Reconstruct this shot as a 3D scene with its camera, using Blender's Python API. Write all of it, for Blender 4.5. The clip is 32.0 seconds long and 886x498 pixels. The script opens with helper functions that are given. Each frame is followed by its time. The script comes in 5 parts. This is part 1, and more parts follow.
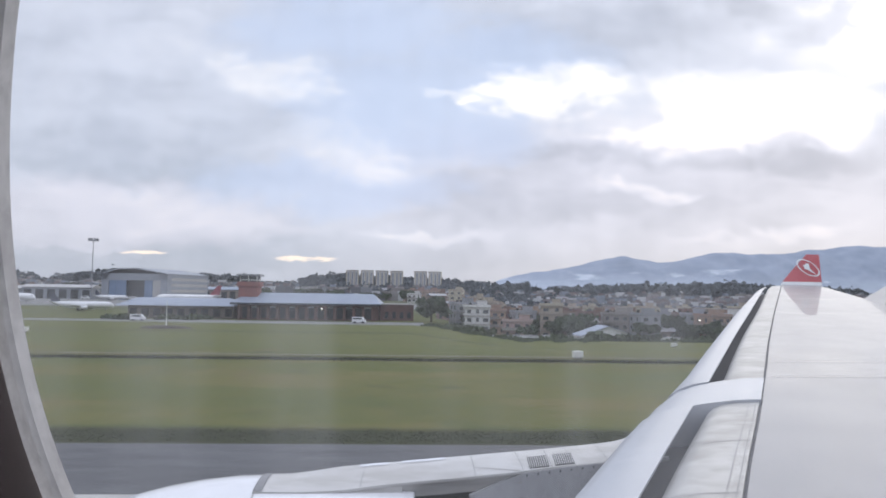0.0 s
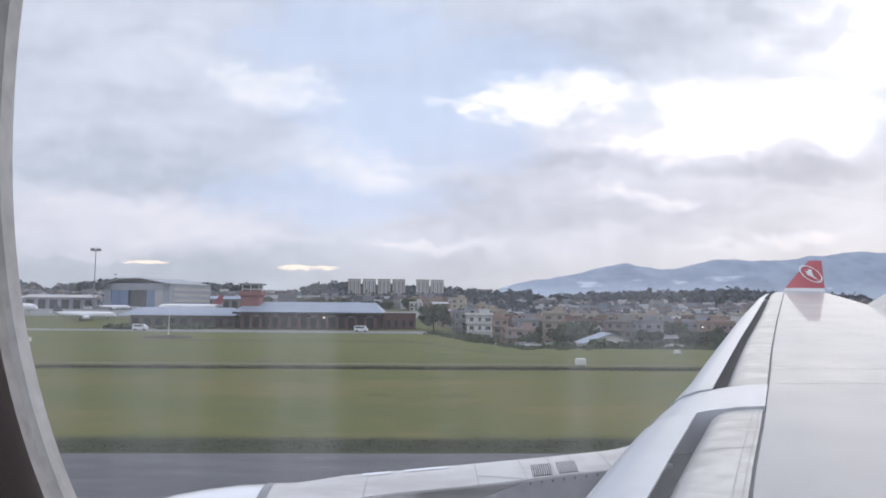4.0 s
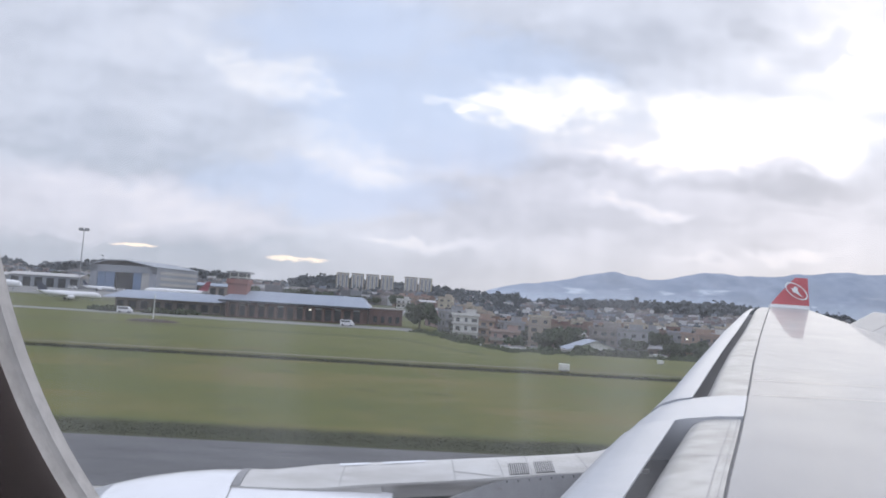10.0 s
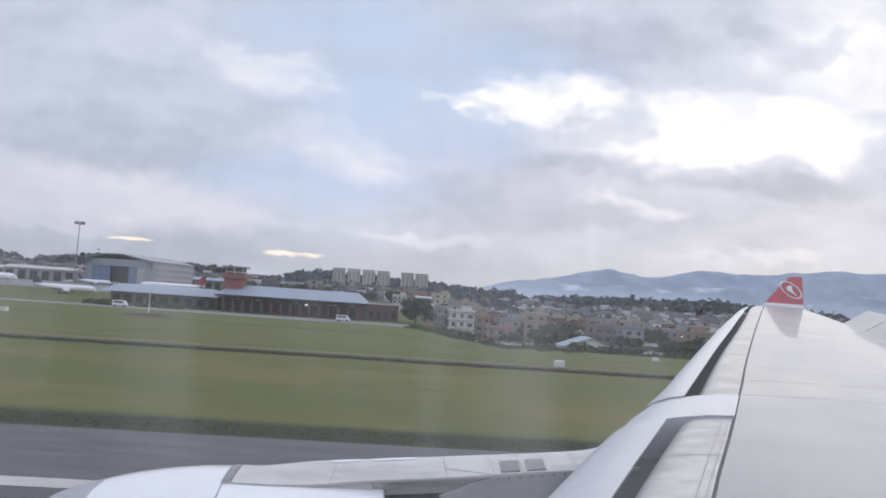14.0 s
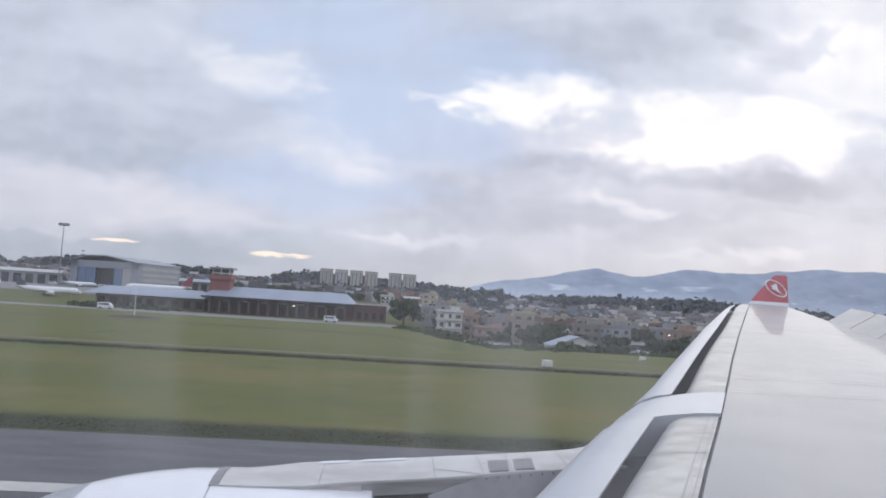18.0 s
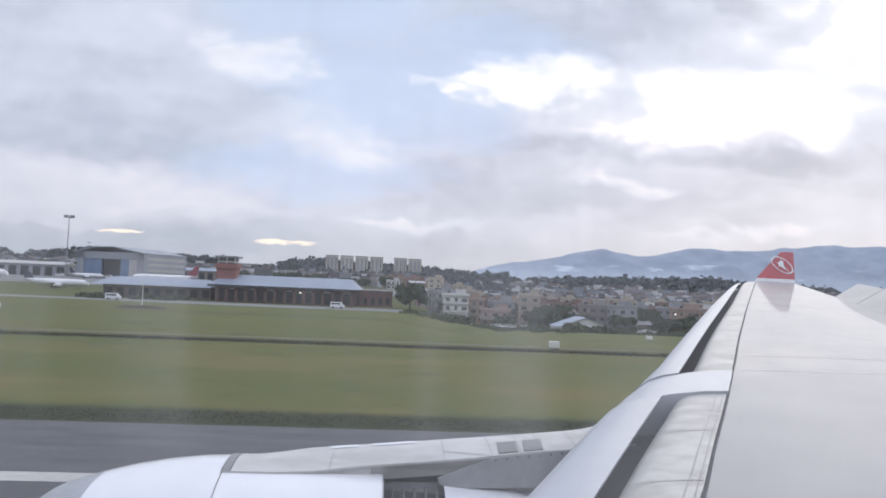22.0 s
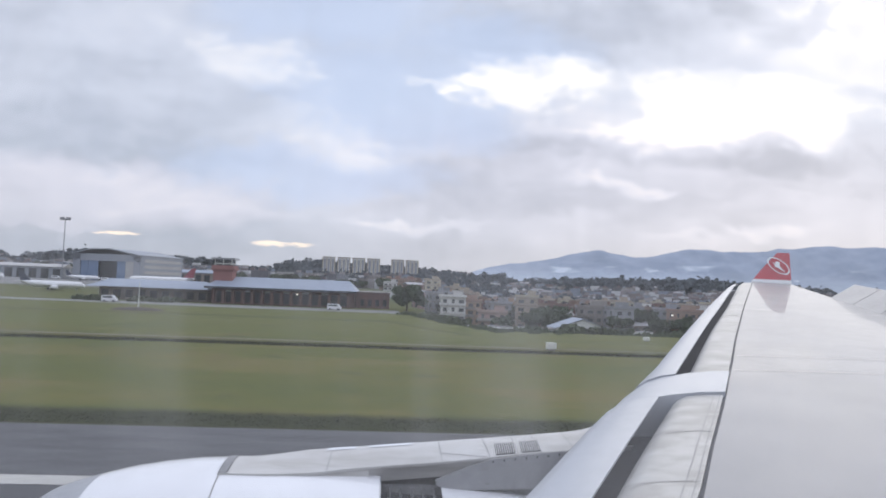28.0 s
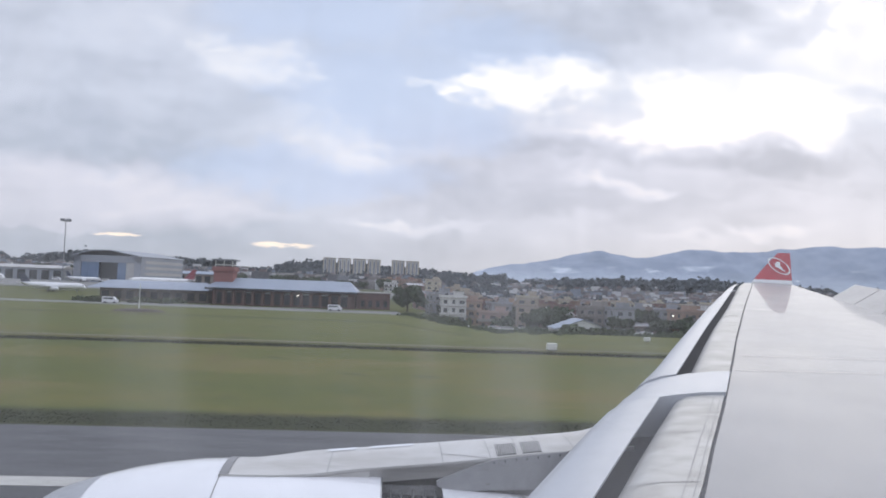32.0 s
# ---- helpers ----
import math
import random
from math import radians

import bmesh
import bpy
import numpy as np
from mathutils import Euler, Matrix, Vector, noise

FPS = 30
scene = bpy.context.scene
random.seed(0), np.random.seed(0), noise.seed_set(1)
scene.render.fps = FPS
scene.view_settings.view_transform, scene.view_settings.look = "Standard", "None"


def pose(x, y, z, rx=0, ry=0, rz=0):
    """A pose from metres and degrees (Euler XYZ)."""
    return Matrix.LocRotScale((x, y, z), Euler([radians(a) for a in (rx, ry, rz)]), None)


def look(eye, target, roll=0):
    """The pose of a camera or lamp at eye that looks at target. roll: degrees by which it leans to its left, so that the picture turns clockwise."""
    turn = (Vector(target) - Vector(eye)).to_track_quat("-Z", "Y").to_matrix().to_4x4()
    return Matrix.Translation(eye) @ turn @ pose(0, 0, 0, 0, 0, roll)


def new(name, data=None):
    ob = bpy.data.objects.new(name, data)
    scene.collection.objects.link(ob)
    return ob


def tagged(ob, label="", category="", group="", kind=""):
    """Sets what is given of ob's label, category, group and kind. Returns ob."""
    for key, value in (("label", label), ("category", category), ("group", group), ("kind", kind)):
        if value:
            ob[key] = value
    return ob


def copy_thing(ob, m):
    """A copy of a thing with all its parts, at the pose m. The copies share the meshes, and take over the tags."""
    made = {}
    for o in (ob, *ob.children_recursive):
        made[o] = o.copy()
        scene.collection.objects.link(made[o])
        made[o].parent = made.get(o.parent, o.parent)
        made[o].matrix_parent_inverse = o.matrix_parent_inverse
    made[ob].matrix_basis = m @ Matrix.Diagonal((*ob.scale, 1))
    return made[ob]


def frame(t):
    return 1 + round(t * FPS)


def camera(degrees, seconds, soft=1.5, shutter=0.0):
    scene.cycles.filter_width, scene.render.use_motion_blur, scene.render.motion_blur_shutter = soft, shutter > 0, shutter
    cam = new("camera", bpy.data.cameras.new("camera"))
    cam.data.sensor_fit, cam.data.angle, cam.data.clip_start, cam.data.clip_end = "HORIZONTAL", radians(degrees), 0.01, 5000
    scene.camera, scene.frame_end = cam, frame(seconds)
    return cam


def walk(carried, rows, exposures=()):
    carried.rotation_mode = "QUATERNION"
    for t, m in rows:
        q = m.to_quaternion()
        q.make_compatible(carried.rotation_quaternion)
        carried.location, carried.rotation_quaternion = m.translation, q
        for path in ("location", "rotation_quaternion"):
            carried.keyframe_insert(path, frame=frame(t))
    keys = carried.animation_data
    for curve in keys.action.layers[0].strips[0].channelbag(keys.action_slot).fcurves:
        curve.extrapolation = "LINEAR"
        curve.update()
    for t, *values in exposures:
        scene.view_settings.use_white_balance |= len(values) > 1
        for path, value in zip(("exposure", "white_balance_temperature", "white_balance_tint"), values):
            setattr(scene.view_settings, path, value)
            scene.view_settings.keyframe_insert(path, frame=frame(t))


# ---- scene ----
# The seat is by a window ahead of the wing. x runs aft along the runway, y outwards from the cabin, z up.
EYE = 5.7
cam = camera(64.0, 32.0, soft=1.8)
PATH = [
    (0, 0.0120, 0.0270, 3.73, 0.81, -2.40),
    (0.5, 0.0120, 0.0267, 3.76, 0.80, -2.34),
    (1, 0.0120, 0.0264, 3.84, 0.83, -2.37),
    (1.5, 0.0120, 0.0261, 3.83, 1.18, -2.35),
    (2, 0.0120, 0.0259, 3.96, 1.20, -2.30),
    (2.5, 0.0120, 0.0256, 4.10, 1.25, -2.31),
    (3, 0.0120, 0.0253, 4.04, 0.80, -2.30),
    (3.5, 0.0120, 0.0250, 4.20, 0.51, -2.25),
    (5.5, 0.0128, 0.0194, 4.58, 0.72, -2.01),
    (6, 0.0130, 0.0180, 4.57, 0.87, -1.93),
    (6.5, 0.0144, 0.0145, 4.55, 0.74, -1.98),
    (7, 0.0158, 0.0110, 4.49, 0.88, -1.97),
    (7.5, 0.0171, 0.0075, 4.46, 1.03, -2.03),
    (8, 0.0185, 0.0040, 4.47, 1.69, -2.22),
    (8.5, 0.0200, 0.0005, 4.49, 2.63, -2.43),
    (9, 0.0215, -0.0030, 4.44, 3.20, -2.71),
    (9.5, 0.0222, -0.0090, 4.28, 3.38, -2.97),
    (10, 0.0230, -0.0150, 4.33, 3.55, -3.03),
    (10.5, 0.0190, -0.0270, 4.38, 3.89, -2.90),
    (11, 0.0155, -0.0470, 4.25, 4.59, -2.33),
    (11.5, 0.0130, -0.0620, 4.78, 4.29, -2.23),
    (12, 0.0470, -0.0220, 4.25, 4.40, -2.53),
    (12.5, 0.0550, -0.0100, 3.82, 4.10, -2.73),
    (13, 0.0550, -0.0050, 3.87, 3.83, -2.91),
    (13.5, 0.0550, 0.0000, 3.93, 3.87, -3.18),
    (14, 0.0550, 0.0000, 4.03, 3.94, -3.33),
    (14.5, 0.0550, 0.0000, 4.03, 3.82, -3.54),
    (16.5, 0.0550, 0.0000, 4.34, 3.92, -4.17),
    (17, 0.0550, 0.0000, 4.36, 3.75, -4.32),
    (17.5, 0.0550, 0.0000, 4.21, 3.73, -4.35),
    (18, 0.0550, 0.0000, 4.11, 3.62, -4.32),
    (18.5, 0.0550, 0.0000, 4.11, 3.64, -4.30),
    (19, 0.0550, 0.0000, 4.08, 3.77, -4.28),
    (19.5, 0.0550, 0.0000, 3.91, 3.61, -4.15),
    (20, 0.0550, 0.0000, 3.83, 3.10, -4.01),
    (20.5, 0.0550, 0.0000, 3.76, 2.90, -3.92),
    (21, 0.0550, 0.0000, 3.39, 2.50, -3.94),
    (21.5, 0.0550, 0.0000, 3.00, 2.26, -4.01),
    (22, 0.0550, 0.0000, 2.79, 2.41, -4.00),
    (22.5, 0.0550, 0.0000, 2.77, 2.45, -3.98),
    (23, 0.0550, 0.0000, 2.83, 2.20, -4.00),
    (23.5, 0.0550, 0.0000, 2.81, 2.14, -3.99),
    (24, 0.0550, 0.0000, 2.80, 2.28, -4.03),
    (24.5, 0.0550, 0.0000, 2.79, 2.25, -3.99),
    (25, 0.0550, 0.0000, 2.79, 2.21, -3.86),
    (25.5, 0.0550, 0.0000, 2.87, 2.36, -3.70),
    (27.5, 0.0550, 0.0000, 2.85, 2.40, -4.11),
    (28, 0.0550, 0.0000, 2.92, 2.30, -4.24),
    (28.5, 0.0550, 0.0000, 2.84, 2.37, -4.19),
    (29, 0.0550, 0.0000, 2.79, 2.21, -4.23),
    (29.5, 0.0550, 0.0000, 2.90, 2.11, -4.26),
    (30, 0.0550, 0.0000, 2.90, 2.38, -4.15),
    (30.5, 0.0550, 0.0000, 2.90, 1.99, -4.17),
    (31, 0.0550, 0.0000, 3.02, 2.03, -4.15),
    (31.5, 0.0550, 0.0000, 3.01, 2.30, -4.13),
    (32, 0.0550, 0.0000, 2.98, 2.20, -4.20),
]
walk(cam, [(t, pose(x, 0, EYE + z, 90 + p, 0, yaw) @ pose(0, 0, 0, 0, 0, r)) for t, x, z, p, r, yaw in PATH],
     exposures=[(0, 0.04), (12, 0.05), (13, 0.03), (14, -0.08), (17, -0.15), (18, -0.08), (20, -0.05), (22, 0.04), (25, 0.02), (32, -0.02)])


# ---- node helpers ----
def nodes_of(tree):
    tree.nodes.clear()
    return tree.nodes, tree.links


class Net:
    """Short calls for shader nodes."""

    def __init__(self, tree):
        self.n, self.l = nodes_of(tree)

    def add(self, kind, **props):
        node = self.n.new(kind)
        for key, value in props.items():
            if key == "operation":
                node.operation = value
            elif key == "blend":
                node.blend_type = value
            elif key == "data":
                node.data_type = value
        return node

    def put(self, socket, value):
        if isinstance(value, bpy.types.NodeSocket):
            self.l.new(value, socket)
        else:
            socket.default_value = value

    def math(self, op, a, b=0.0, c=0.0, clamp=False):
        m = self.add("ShaderNodeMath", operation=op)
        m.use_clamp = clamp
        for s, v in zip(m.inputs, (a, b, c)):
            self.put(s, v)
        return m.outputs[0]

    def mix(self, fac, a, b, blend="MIX"):
        m = self.add("ShaderNodeMix", data="RGBA", blend=blend)
        self.put(m.inputs[0], fac)
        self.put(m.inputs[6], a)
        self.put(m.inputs[7], b)
        return m.outputs[2]

    def noise(self, vector, scale, detail=3.0, rough=0.55, warp=0.0):
        t = self.add("ShaderNodeTexNoise")
        self.put(t.inputs["Scale"], scale)
        self.put(t.inputs["Detail"], detail)
        self.put(t.inputs["Roughness"], rough)
        self.put(t.inputs["Distortion"], warp)
        if vector is not None:
            self.l.new(vector, t.inputs["Vector"])
        return t.outputs[0]

    def ramp(self, fac, lo, hi):
        r = self.add("ShaderNodeMapRange")
        r.interpolation_type = "SMOOTHSTEP"
        self.put(r.inputs[0], fac)
        self.put(r.inputs[1], lo)
        self.put(r.inputs[2], hi)
        return r.outputs[0]

    def combine(self, x, y, z):
        c = self.add("ShaderNodeCombineXYZ")
        for s, v in zip(c.inputs, (x, y, z)):
            self.put(s, v)
        return c.outputs[0]

    def stretch(self, vector, sx, sy, sz):
        m = self.add("ShaderNodeMapping")
        self.l.new(vector, m.inputs[0])
        m.inputs["Scale"].default_value = (sx, sy, sz)
        return m.outputs[0]


# ---- sky: broken overcast with a bright gap ahead of the wing tip ----
world = bpy.data.worlds.new("sky")
scene.world = world
world.use_nodes = True
W = Net(world.node_tree)
geo = W.add("ShaderNodeTexCoord")
sep = W.add("ShaderNodeSeparateXYZ")
W.l.new(geo.outputs["Generated"], sep.inputs[0])
dx, dy, dz = sep.outputs
front = W.math("MAXIMUM", dy, 0.05)
U, V = W.math("DIVIDE", dx, front), W.math("DIVIDE", dz, front)
high = W.math("ADD", W.math("MAXIMUM", dz, 0.0), 0.30)
deck = W.combine(W.math("DIVIDE", dx, high), W.math("DIVIDE", dy, high), 0.0)
ahead = W.math("GREATER_THAN", dy, 0.1)


def cloud_noise(scale, lift, seed, detail=7, rough=0.58, warp=0.5):
    return W.math("SUBTRACT", W.noise(W.combine(U, W.math("MULTIPLY", V, lift), seed), scale, detail, rough, warp), 0.5)


drift, curl, fray = cloud_noise(3.2, 1.8, 0.3), cloud_noise(9.0, 1.7, 2.1), cloud_noise(24.0, 1.7, 4.4, 5)
drift_v, curl_v, fray_v = cloud_noise(3.2, 1.8, 7.3), cloud_noise(9.0, 1.7, 9.1), cloud_noise(24.0, 1.7, 11.4, 5)
UU = W.math("MULTIPLY_ADD", drift, 0.22, W.math("MULTIPLY_ADD", curl, 0.14, W.math("MULTIPLY_ADD", fray, 0.06, U)))
VV = W.math("MULTIPLY_ADD", drift_v, 0.09, W.math("MULTIPLY_ADD", curl_v, 0.075, W.math("MULTIPLY_ADD", fray_v, 0.035, V)))


def cloud_mass(u, v, ru, rv, lean=0.0):
    """A ragged patch of the cloud deck round the direction (u, v)."""
    a, b = W.math("SUBTRACT", UU, u), W.math("SUBTRACT", VV, v)
    b = W.math("MULTIPLY_ADD", a, -lean, b)
    r = W.math("ADD", W.math("POWER", W.math("ABSOLUTE", W.math("DIVIDE", a, ru)), 2.0), W.math("POWER", W.math("ABSOLUTE", W.math("DIVIDE", b, rv)), 2.0))
    return W.ramp(r, 2.5, 0.0)


# the deck: broad lumps, then finer flocks
broad = W.noise(deck, 1.1, 5, 0.5, 0.3)
tone = W.math("MULTIPLY_ADD", W.math("SUBTRACT", broad, 0.5), 0.22, 0.455)
tone = W.math("MULTIPLY_ADD", cloud_noise(5.0, 2.1, 15.0, 8, 0.6, 0.6), 0.42, tone)
tone = W.math("MULTIPLY_ADD", cloud_noise(17.0, 1.9, 18.0, 6, 0.6, 0.4), 0.27, tone)
BRIGHT = (
    (0.453, 0.271, 0.199, 0.049, 0.06, 0.54), (0.669, 0.389, 0.135, 0.104, 0.00, 0.36), (0.433, 0.342, 0.120, 0.044, 0.15, 0.12),
    (0.189, 0.298, 0.080, 0.030, 0.05, 0.55), (0.078, 0.290, 0.048, 0.007, 0.00, 0.30),
    (0.322, 0.152, 0.060, 0.011, -0.10, 0.26), (-0.161, 0.305, 0.068, 0.027, 0.00, 0.30),
    (-0.234, 0.335, 0.032, 0.014, 0.00, 0.20), (-0.391, 0.108, 0.120, 0.024, -0.05, 0.10),
    (-0.082, 0.204, 0.072, 0.036, 0.00, 0.20), (0.016, 0.181, 0.072, 0.016, 0.00, 0.14),
    (0.563, 0.099, 0.072, 0.007, 0.00, 0.20), (0.023, 0.078, 0.088, 0.007, -0.05, 0.20),
    (-0.268, 0.095, 0.127, 0.008, 0.00, 0.06), (-0.454, 0.064, 0.064, 0.006, -0.10, 0.12),
    (0.401, 0.079, 0.072, 0.006, 0.00, 0.12), (-0.367, 0.343, 0.096, 0.032, 0.00, 0.14),)
DARK = (
    (0.287, 0.266, 0.036, 0.034, 0.00, 0.40), (0.457, 0.301, 0.045, 0.020, 0.00, 0.26),
    (0.235, 0.373, 0.167, 0.046, 0.02, 0.24), (0.601, 0.420, 0.060, 0.016, 0.45, 0.36),
    (0.504, 0.424, 0.048, 0.027, -0.20, 0.30), (0.499, 0.205, 0.167, 0.021, 0.00, 0.34),
    (0.248, 0.206, 0.060, 0.014, 0.00, 0.24), (-0.406, 0.185, 0.175, 0.044, 0.00, 0.20),
    (0.116, 0.136, 0.135, 0.044, 0.00, 0.13), (-0.466, 0.034, 0.207, 0.029, 0.00, 0.30),
    (-0.101, 0.042, 0.263, 0.027, 0.00, 0.16), (0.399, 0.124, 0.263, 0.019, 0.00, 0.13),
    (-0.468, 0.277, 0.096, 0.048, 0.00, 0.07), (-0.179, 0.238, 0.104, 0.019, 0.00, 0.10),
    (0.671, 0.307, 0.088, 0.014, 0.00, 0.28), (-0.011, 0.335, 0.096, 0.024, 0.00, 0.10),
    (-0.312, 0.155, 0.127, 0.014, 0.00, 0.10), (0.631, 0.167, 0.120, 0.011, 0.00, 0.12),)
masses = 0.0
for u, v, ru, rv, lean, gain in BRIGHT:
    masses = W.math("MULTIPLY_ADD", cloud_mass(u, v, ru, rv, lean), 0.88 * gain, masses)
for u, v, ru, rv, lean, gain in DARK:
    masses = W.math("MULTIPLY_ADD", cloud_mass(u, v, ru, rv, lean), -0.55 * gain, masses)
tone = W.math("MULTIPLY_ADD", masses, ahead, tone)
# small sunlit slits low over the hills
SLITS = ((-0.375, 0.054, 0.034, 0.0034), (-0.151, 0.048, 0.045, 0.0040))
slit = 0.0
rag = W.noise(W.combine(U, W.math("MULTIPLY", V, 3.0), 0.0), 38.0, 3, 0.6)
for u, v, ru, rv in SLITS:
    a, b = W.math("SUBTRACT", U, u), W.math("SUBTRACT", V, v)
    b = W.math("MULTIPLY_ADD", W.math("SUBTRACT", rag, 0.5), 0.012, b)
    r = W.math("ADD", W.math("POWER", W.math("DIVIDE", a, ru), 2.0), W.math("POWER", W.math("DIVIDE", b, rv), 2.0))
    slit = W.math("ADD", slit, W.math("MULTIPLY", W.ramp(r, 1.25, 0.35), W.math("GREATER_THAN", dy, 0.1)))
grey = W.mix(W.ramp(tone, 0.12, 0.60), (0.44, 0.49, 0.61, 1), (0.73, 0.78, 0.92, 1))
# thinner cloud, where the blue above shows faintly
thin = 0.0
for u, v, ru, rv in (
    (0.002, 0.270, 0.135, 0.080), (-0.095, 0.385, 0.135, 0.048), (0.111, 0.346, 0.127, 0.040), (-0.109, 0.147, 0.159, 0.032),
    (0.094, 0.229, 0.096, 0.040)):
    thin = W.math("MAXIMUM", thin, cloud_mass(u, v, ru, rv))
grey = W.mix(W.math("MULTIPLY", W.math("MULTIPLY", thin, ahead), 0.55), grey, (0.57, 0.71, 1.0, 1))
cloud = W.mix(W.ramp(tone, 0.50, 0.98), grey, (1.18, 1.16, 1.18, 1))
warm = W.math("MULTIPLY", W.math("MULTIPLY", W.math("MAXIMUM", cloud_mass(0.42, 0.11, 0.50, 0.12), cloud_mass(-0.42, 0.10, 0.24, 0.04)), ahead), 0.6)
cloud = W.mix(warm, cloud, W.mix(1.0, cloud, (1.08, 0.98, 0.95, 1), "MULTIPLY"))
low = W.ramp(dz, 0.10, 0.0)
cloud = W.mix(W.math("MULTIPLY", low, 0.50), cloud, (0.46, 0.50, 0.60, 1))
# an overcast sky is brightest overhead
over = W.math("MULTIPLY_ADD", W.ramp(dz, 0.40, 0.95), 0.95, 1.0)
cloud = W.mix(1.0, cloud, W.combine(over, over, over), "MULTIPLY")
slit = W.math("MULTIPLY", slit, W.ramp(W.noise(W.combine(U, W.math("MULTIPLY", V, 4.0), 3.0), 26.0, 4, 0.65), 0.30, 0.55))
cloud = W.mix(slit, cloud, (1.24, 1.06, 0.92, 1))
cloud = W.mix(W.ramp(dz, 0.0, -0.02), cloud, (0.10, 0.11, 0.09, 1))
sky = W.add("ShaderNodeTexSky")
sky.sky_type = "NISHITA"
sky.sun_disc = False
sky.sun_elevation, sky.sun_rotation = radians(24), radians(36)
blue = W.mix(1.0, sky.outputs[0], (0.10, 0.10, 0.10, 1), "MULTIPLY")
back = W.add("ShaderNodeBackground")
W.l.new(W.mix(0.92, blue, cloud), back.inputs[0])
back.inputs[1].default_value = 1.0
W.l.new(back.outputs[0], W.add("ShaderNodeOutputWorld").inputs[0])

sun = new("sun", bpy.data.lights.new("sun", "SUN"))
sun.data.energy, sun.data.angle, sun.data.color = 0.6, radians(50), (1.0, 0.95, 0.88)
sun.matrix_world = look((0, 0, 300), (-180, -250, 120))


# ---- materials ----
MATS = {}


def mat(name, colour, other=None, rough=0.6, scale=1.0, fine_scale=None, bump=0.0, metal=0.0, spread=0.0, spec=0.5,
        stretch=(1, 1, 1), coat=0.0, glow=0.0):
    """A surface of two colours mixed by noise at two scales, with fine relief."""
    if name in MATS:
        return MATS[name]
    m = bpy.data.materials.new(name)
    m.use_nodes = True
    N = Net(m.node_tree)
    out, bsdf = N.add("ShaderNodeOutputMaterial"), N.add("ShaderNodeBsdfPrincipled")
    N.l.new(bsdf.outputs[0], out.inputs[0])
    where = N.stretch(N.add("ShaderNodeTexCoord").outputs["Object"], *stretch)
    other = other or tuple(c * 0.82 for c in colour)
    a = N.noise(where, scale, 4, 0.6)
    b = N.noise(where, fine_scale or scale * 9, 4, 0.65)
    fac = N.ramp(N.math("MULTIPLY_ADD", b, 0.4, N.math("MULTIPLY", a, 0.6)), 0.36, 0.64)
    col = N.mix(fac, (*colour, 1), (*other, 1))
    if spread:
        info = N.add("ShaderNodeObjectInfo")
        hsv = N.add("ShaderNodeHueSaturation")
        N.l.new(col, hsv.inputs["Color"])
        N.put(hsv.inputs["Value"], N.math("MULTIPLY_ADD", info.outputs["Random"], 2 * spread, 1 - spread))
        N.put(hsv.inputs["Hue"], N.math("MULTIPLY_ADD", info.outputs["Random"], 0.04, 0.48))
        col = hsv.outputs[0]
    N.l.new(col, bsdf.inputs["Base Color"])
    N.put(bsdf.inputs["Roughness"], N.math("MULTIPLY_ADD", b, 0.16, rough - 0.08, clamp=True))
    bsdf.inputs["Metallic"].default_value = metal
    bsdf.inputs["Specular IOR Level"].default_value = spec
    bsdf.inputs["Coat Weight"].default_value = coat
    if glow:
        N.l.new(col, bsdf.inputs["Emission Color"])
        bsdf.inputs["Emission Strength"].default_value = glow
    if bump:
        bp = N.add("ShaderNodeBump")
        bp.inputs["Strength"].default_value = bump
        bp.inputs["Distance"].default_value = 0.05
        N.l.new(b, bp.inputs["Height"])
        N.l.new(bp.outputs[0], bsdf.inputs["Normal"])
    MATS[name] = m
    return m


PAINT = mat("aircraft_paint", (0.262, 0.260, 0.272), (0.236, 0.236, 0.246), 0.42, 0.35, 1.3, spec=0.20, coat=0.26)
NOSE = mat("leading_edge_paint", (0.45, 0.44, 0.42), (0.315, 0.300, 0.275), 0.40, 0.8, 3.2, stretch=(1.0, 1.5, 1))
SLAT = mat("slat_metal_paint", (0.43, 0.445, 0.475), (0.375, 0.39, 0.42), 0.32, 0.7, 6)
COWL = mat("cowl_white", (0.80, 0.80, 0.82), (0.74, 0.74, 0.76), 0.22, 0.6, 5, coat=0.3)
PYLON = mat("pylon_grey_paint", (0.60, 0.59, 0.575), (0.44, 0.42, 0.395), 0.42, 0.9, 6, stretch=(0.4, 1, 3.5))
LIP = mat("inlet_lip_metal", (0.45, 0.46, 0.48), (0.36, 0.37, 0.39), 0.42, 2.0, metal=0.6)
SEAL = mat("dark_seal", (0.10, 0.10, 0.11), (0.07, 0.07, 0.08), 0.7, 3.0)
JOINT = mat("fine_joint", (0.33, 0.32, 0.31), (0.25, 0.245, 0.24), 0.6, 3.0)
# Darkened grey: the strut's shade under the fairing is in the colour.
STRUT = mat("strut_grey", (0.27, 0.265, 0.27), (0.20, 0.20, 0.205), 0.55, 2.0)
STRUTPANEL = mat("strut_panel_grey", (0.40, 0.40, 0.41), (0.33, 0.33, 0.335), 0.45, 1.2, 8)
# Dark fill for several parts; in the slat slot it paints the shade.
HOLLOW = mat("dark_metal_slot_shade", (0.075, 0.075, 0.085), (0.05, 0.05, 0.055), 0.6, 2.0)
RED = mat("winglet_red", (0.50, 0.062, 0.078), (0.44, 0.052, 0.066), 0.32, 1.0, 7)
WHITE = mat("marking_white", (0.80, 0.80, 0.80), (0.75, 0.75, 0.76), 0.4, 2.0)
